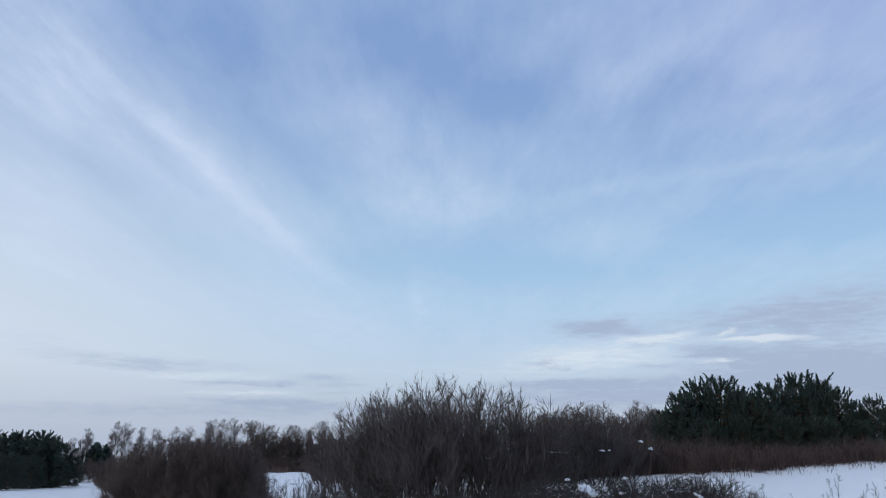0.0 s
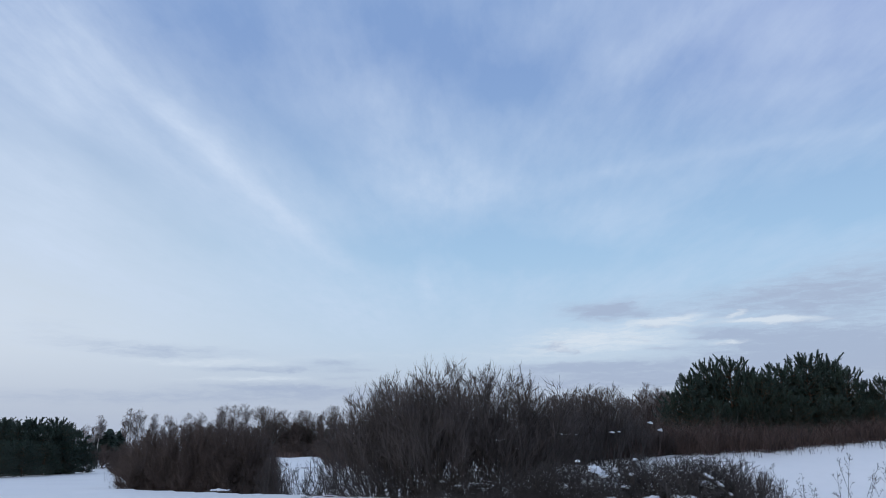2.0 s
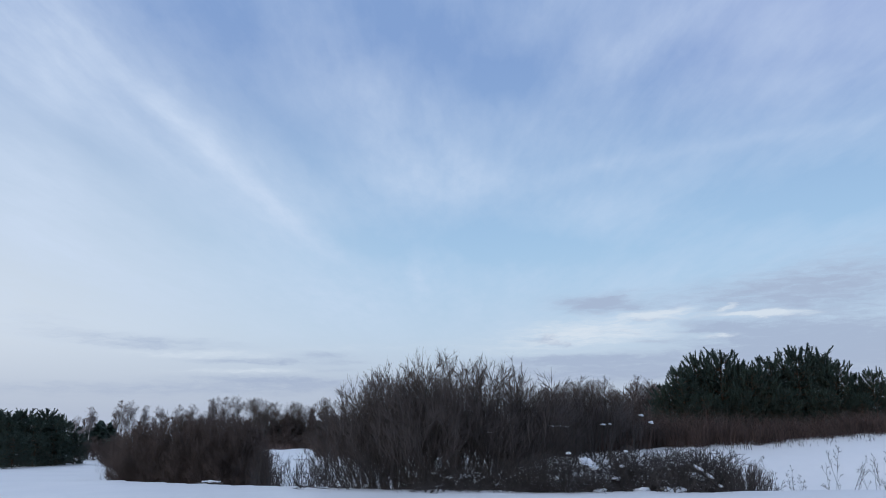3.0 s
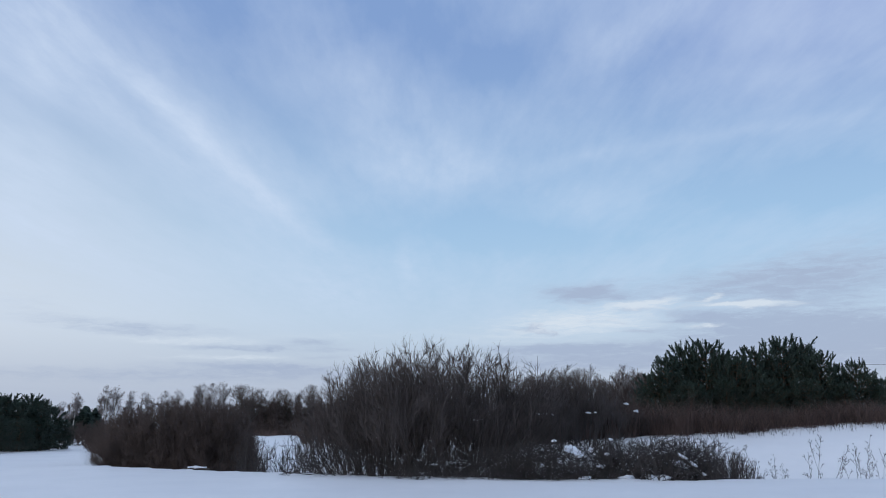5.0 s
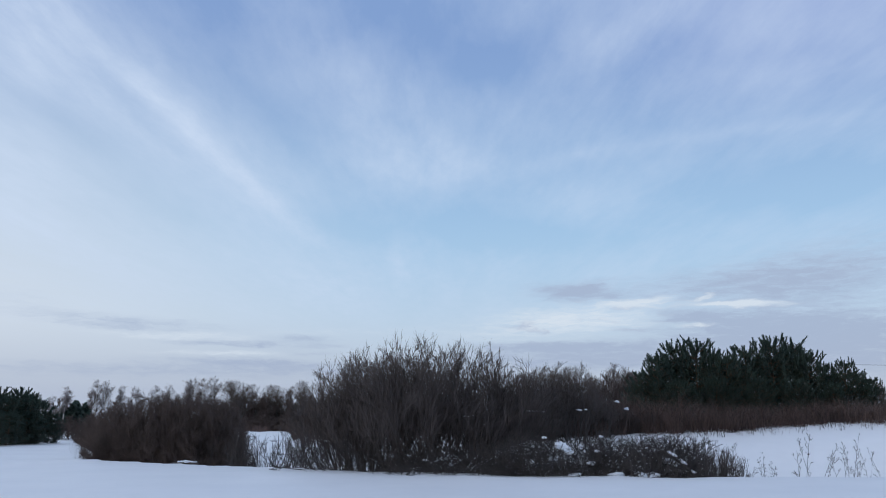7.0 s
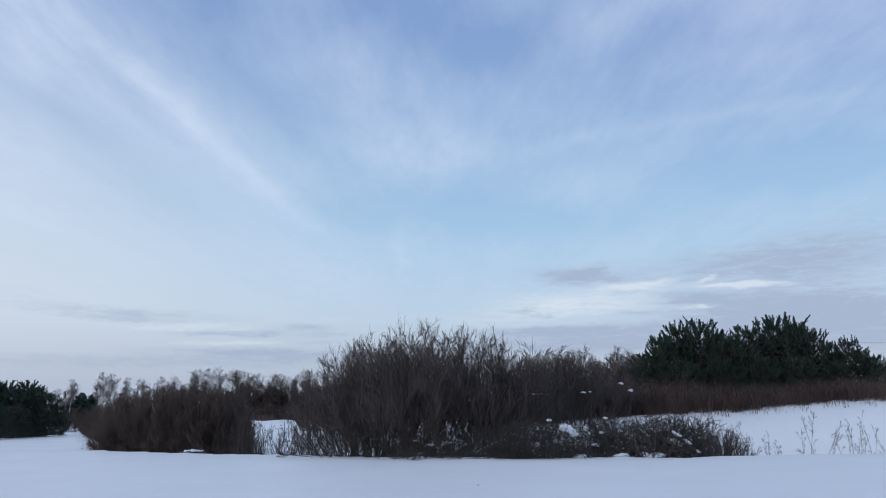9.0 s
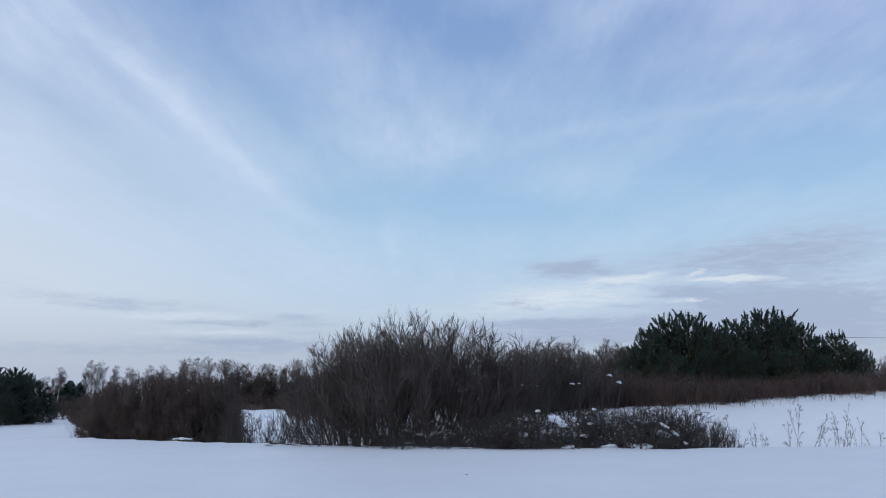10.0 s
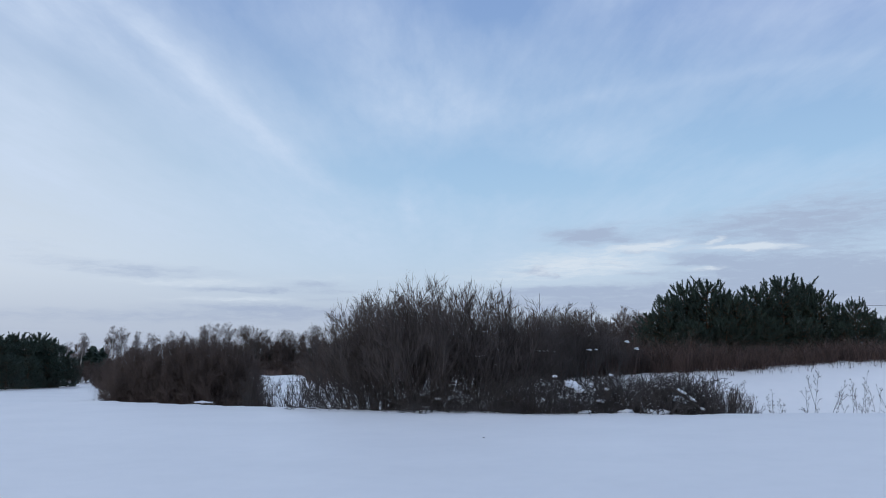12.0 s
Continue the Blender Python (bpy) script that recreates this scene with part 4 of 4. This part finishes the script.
def far_firs(seed, spots, label):
    """A belt of far evergreens: ragged cones of drooping sprays."""
    rng = np.random.default_rng(seed)
    pieces = []
    for x, y, h in spots:
        n = 520
        f = rng.uniform(0.02, 1.0, n) ** 1.2
        a = rng.uniform(0, 2 * np.pi, n)
        r = 0.42 * h * (1 - f ** 2.2) ** 0.8 * rng.uniform(0.35, 1.1, n) + 0.1
        foot = np.stack([x + np.cos(a) * r * 0.3, y + np.sin(a) * r * 0.3, f * h + 0.15], -1)
        out = np.stack([x + np.cos(a) * r, y + np.sin(a) * r, f * h - 0.1 + 0.2 * rng.uniform(-1, 1, n)], -1)
        wide = np.stack([-np.sin(a), np.cos(a), rng.normal(size=n) * 0.4], -1) * (0.05 * h * rng.uniform(0.5, 1.2, n))[:, None]
        pieces.append((np.stack([foot, (foot + out) / 2 + wide, out, (foot + out) / 2 - wide], 1).reshape(-1, 3) + np.array([0, 0, float(ground_z(x, y))]), np.arange(n * 4).reshape(-1, 4)))
    return tagged(new("far_evergreens", mesh_from("far_evergreens", *joined(pieces), NEEDLE, False)), label, "woods", kind="stuff")


rng = np.random.default_rng(301)
count = 170
spots = [(r * d, d, rng.uniform(5.0, 7.0)) for r, d in zip(rng.uniform(-0.44, 0.30, count), rng.uniform(190, 225, count))]
far_woods(302, spots, "distant belt of bare brown woods beyond the field")
spots = [(r * d, d, rng.uniform(6.0, 8.0)) for r, d in zip(rng.uniform(0.515, 0.75, 100), rng.uniform(130, 160, 100))]
far_woods(303, spots, "distant bare woods behind the pines", 0.42, 7)
spots = [(r * d, d, rng.uniform(5.0, 8.0)) for r, d in zip(rng.uniform(0.08, 0.250, 60), rng.uniform(115, 145, 60))]
spots += [(r * d, d, rng.uniform(7.0, 9.0)) for r, d in zip(rng.uniform(0.185, 0.250, 22), rng.uniform(128, 145, 22))]
far_woods(305, spots, "bare brown woods beyond the willows", 0.36, 11)
spots = [(r * d, d, rng.uniform(3.8, 6.6)) for r, d in zip(rng.uniform(-0.225, -0.10, 24), rng.uniform(190, 205, 24))]
woods = [(r * d, d, rng.uniform(5.2, 7.6)) for r, d in zip(rng.uniform(-0.24, -0.09, 80), rng.uniform(176, 188, 80))]
far_woods(306, woods, "far bare trees along the edge of the field", 0.36, 10)
spots += [(r * d, d, rng.uniform(3.5, 5.4)) for r, d in zip(rng.uniform(-0.432, -0.390, 14), rng.uniform(150, 165, 14))]
spots += [(r * d, d, rng.uniform(5.0, 6.8)) for r, d in zip(rng.uniform(0.18, 0.24, 6), rng.uniform(150, 165, 6))]
far_firs(304, spots, "dark distant evergreen trees across the field")


# ---- dry grass ----
def blades(rng, x, y, low, high, lean, width, scale=1.0):
    n = len(x)
    z = ground_z(x, y) - 0.03
    h = rng.uniform(low, high, n) * scale
    a = rng.uniform(0, 2 * np.pi, n)
    d = np.stack([np.cos(a), np.sin(a)], -1) * (rng.uniform(0.2, 1, n) * lean * h)[:, None]
    flat = np.stack([-np.sin(a + rng.normal(size=n)), np.cos(a), np.zeros(n)], -1) * width * rng.uniform(0.6, 1.4, n)[:, None]
    p0 = np.stack([x, y, z], -1)
    p1 = p0 + np.stack([d[:, 0] * 0.3, d[:, 1] * 0.3, h * 0.6], -1)
    p2 = p0 + np.stack([d[:, 0], d[:, 1], h], -1)
    verts = np.stack([p0 - flat, p0 + flat, p1 - flat * 0.8, p1 + flat * 0.8, p2 - flat * 0.3, p2 + flat * 0.3], 1).reshape(-1, 3)
    i = np.arange(n)[:, None] * 6
    faces = np.concatenate([i + np.array([[0, 1, 3, 2]]), i + np.array([[2, 3, 5, 4]])])
    return verts, faces


rng = np.random.default_rng(401)
n = 46000
x = rng.uniform(2.0, 34.0, n)
edge = 35.2 + 0.30 * np.sin(x * 0.9) + 0.25 * np.sin(x * 2.3 + 1) + 0.22 * np.sin(x * 6.1) + 0.2 * np.abs(rng.normal(size=n))
y = edge + 5.5 * rng.uniform(0, 1, n) ** 1.3
tufts = np.clip(1.24 - 0.052 * (x - 10), 0.65, 1.3) * (1 + 0.13 * np.sin(x * 0.83 + 1.2 * np.sin(x * 0.31)) + 0.13 * np.sin(x * 2.1 + y) + 0.13 * np.sin(x * 5.3 - 2 * y) + 0.12 * rng.normal(size=n))
tagged(new("dry_grass", mesh_from("dry_grass", *blades(rng, x, y, 0.26, 1.0, 1.5, 0.006, tufts), DRY_GRASS, False)), "band of tall reddish-brown dry grass on the rise", "grass", kind="stuff")
n = 1700
x = rng.uniform(9.0, 30.0, n)
y = 35.4 - 1.5 * rng.uniform(0, 1, n) ** 2.6
x += 0.5 * np.sin(x * 9) + 0.3 * np.sin(x * 3.7)
tagged(new("grass_tufts", mesh_from("grass_tufts", *blades(rng, x, y, 0.08, 0.42, 0.9, 0.006), DRY_GRASS, False)), "sparse dry stalks poking through snow before the grass", "grass", kind="stuff")
n = 16000
r, d = rng.uniform(-0.30, 0.22, n), rng.uniform(0, 32, n)
d += 148 + 12 * np.sin(r * 61) + 8 * np.sin(r * 173 + 1)
tagged(new("far_reeds", mesh_from("far_reeds", *blades(rng, r * d, d, 0.3, 1.2, 0.5, 0.02, 1 + 0.5 * np.sin(r * 90) * np.sin(d * 0.4)), DRY_GRASS, False)), "distant strip of brown reeds across the snowy field", "reeds", kind="stuff")


# ---- dry weeds on the bank ----
def weed(seed, height, stems):
    rng = np.random.default_rng(seed)
    root = new("dry_weed")
    main = stems_from(rng, stems, 0.12, height, 2, 22, 0.1, 7, 0.04, (0.6, 1.05))
    limbs = sprout(rng, main, 8, height * 0.17, 42, 0.35, 4, 0.30, 0.14, 0.5)
    seeds = sprout(rng, limbs, 3, height * 0.045, 50, 0.2, 3, 0.5, 0.2, 0.2)
    for line in main:
        part("stem", tubes("stem", [(line[None], 0.0050, 0.0028)], DRY_STEM, 4), root)
    part("side_stem", tubes("side_stem", [(limbs, 0.0034, 0.0024)], DRY_STEM, 3), root, kind="stuff")
    part("seed_head", tubes("seed_head", [(seeds, 0.0044, 0.003)], DRY_STEM, 3), root, "small dry seed heads", "stuff")
    return root


WEEDS = [weed(501, 1.5, 3), weed(502, 1.5, 4), weed(503, 1.4, 2)]
rows = [(2, 0.372, 25.5, -0.0146, 1), (1, 0.387, 25.3, -0.0252, 1), (2, 0.429, 25.5, -0.0033, 1), (0, 0.442, 25.6, -0.0093, 1), (1, 0.477, 25.4, -0.0040, 0.9),
        (2, 0.487, 25.7, -0.0172, 1), (0, 0.505, 25.5, -0.0232, 1), (1, 0.534, 25.6, -0.0199, 1), (2, 0.405, 25.7, -0.0358, 1), (0, 0.560, 26.0, -0.0199, 1),
        (2, -0.405, 40.0, -0.0265, 1), (0, -0.413, 46.0, -0.0212, 1)]
scatter(WEEDS, rows,
        "tall dry brown weed stalk standing in snow", "weeds on the bank", "weed")


# ---- power line ----
def pole(x, y, height):
    root = new("power_pole")
    root.location = (x, y, float(ground_z(x, y)) - 0.3)
    part("post", tubes("post", [(np.array([[[0, 0, 0], [0, 0, height / 2], [0, 0, height + 0.3]]], float), 0.13, 0.09)], OLD_WOOD, 10), root)
    part("crossarm", tubes("crossarm", [(np.array([[[0, -0.7, height], [0, 0, height], [0, 0.7, height]]], float), 0.05, 0.05)], OLD_WOOD, 6), root)
    return tagged(root, "weathered wooden power pole behind the pines", "power pole", "power line poles")


base = float(ground_z(29, 80))
pole(29.0, 80.0, 7.4 - base)
pole(84.0, 80.0, 7.4 - float(ground_z(84, 80)))
s = np.linspace(0, 1, 21)
line = np.stack([29 + 55 * s, np.full(21, 79.4), 7.40 - 1.0 * s * (1 - s)], -1)[None]
tagged(new("power_wire", tubes("power_wire", [(line, 0.016, 0.016)], METAL, 5)), "thin dark power wire against the sky", "wire")


# ---- small things ----
for ratio, depth, slope, k, turn in ((0.2165, 34.0, 0.0295, 1, 20), (0.2272, 34.4, 0.0215, 1, 70), (0.2285, 34.4, 0.0205, 2, 0)):
    ob = new("snow_clump", LUMPS[k])
    ob.matrix_basis = Matrix.LocRotScale((ratio * depth, depth, 1.5 + slope * depth), Euler((0, 0.2, radians(turn))), (0.8, 0.7, 0.75))
    tagged(ob, "white clump of snow on top of brown shrubs", "snow clump", "snow in the brush")

# thin snow lumps added for the snowy field glimpsed through the willows
for ratio, depth, slope, k, turn in ((0.040, 28.2, 0.0125, 1, 20), (0.048, 28.3, 0.0135, 2, 0), (0.112, 29.4, 0.0190, 1, 5), (0.121, 29.4, 0.0185, 1, 60), (0.130, 29.5, 0.0180, 2, 30), (0.172, 30.5, 0.0200, 1, 15), (0.180, 30.5, 0.0205, 2, 0), (0.062, 28.3, 0.0030, 2, 40)):
    ob = new("snow_clump", LUMPS[k])
    ob.matrix_basis = Matrix.LocRotScale((ratio * depth, depth, 1.5 + slope * depth), Euler((0, 0.1, radians(turn))), (0.75, 0.8, 0.5))
    tagged(ob, "thin snow lump standing for the field glimpsed through willows", "snow clump", "snow in the brush")

# snow banked against the shrubs
for k, ratio, depth, sx, sy, sz, turn in ((0, -0.305, 34.6, 2.6, 2.0, 1.0, 10), (1, -0.280, 34.0, 3.4, 2.6, 1.3, 60), (0, -0.262, 33.2, 2.2, 2.0, 0.9, -20), (1, 0.213, 24.3, 1.8, 1.6, 1.2, 30), (0, 0.250, 24.4, 1.3, 1.2, 0.9, 5), (1, 0.165, 24.4, 2.0, 1.5, 1.1, 80)):
    ob = new("snow_mound", LUMPS[k])
    x = ratio * depth
    ob.matrix_basis = Matrix.LocRotScale((x, depth, float(ground_z(x, depth)) + 0.02), Euler((0, 0, radians(turn))), (sx, sy, sz))
    tagged(ob, "low mound of snow banked against bare shrubs", "snow mound", "snow banked at the shrubs")

# dark seed tuft on the bank, and a scrap of twig on the open snow
rng = np.random.default_rng(611)
tuft = stems_from(rng, 40, 0.05, 0.24, 0, 75, -0.2, 4, 0.1)
ob = new("seed_tuft", tubes("seed_tuft", [(tuft, 0.008, 0.004)], WILLOW_TWIG, 3))
ob.location = (14.1, 27.0, float(ground_z(14.1, 27.0)) + 0.05)
tagged(ob, "small dark tuft of dry seeds in snow", "weed")
scrap = arcs(np.array([[-0.05, 0, 0.0]]), np.array([[0.06, 0.02, 0.01]]), np.array([[0, 0, 0.03]]), 5)
ob = new("twig_scrap", tubes("twig_scrap", [(scrap * 0.4, 0.006, 0.004)], WILLOW_BARK, 4))
ob.location = (0.81, 17.2, float(ground_z(0.81, 17.2)) + 0.008)
tagged(ob, "short broken twig lying on open snow", "twig")
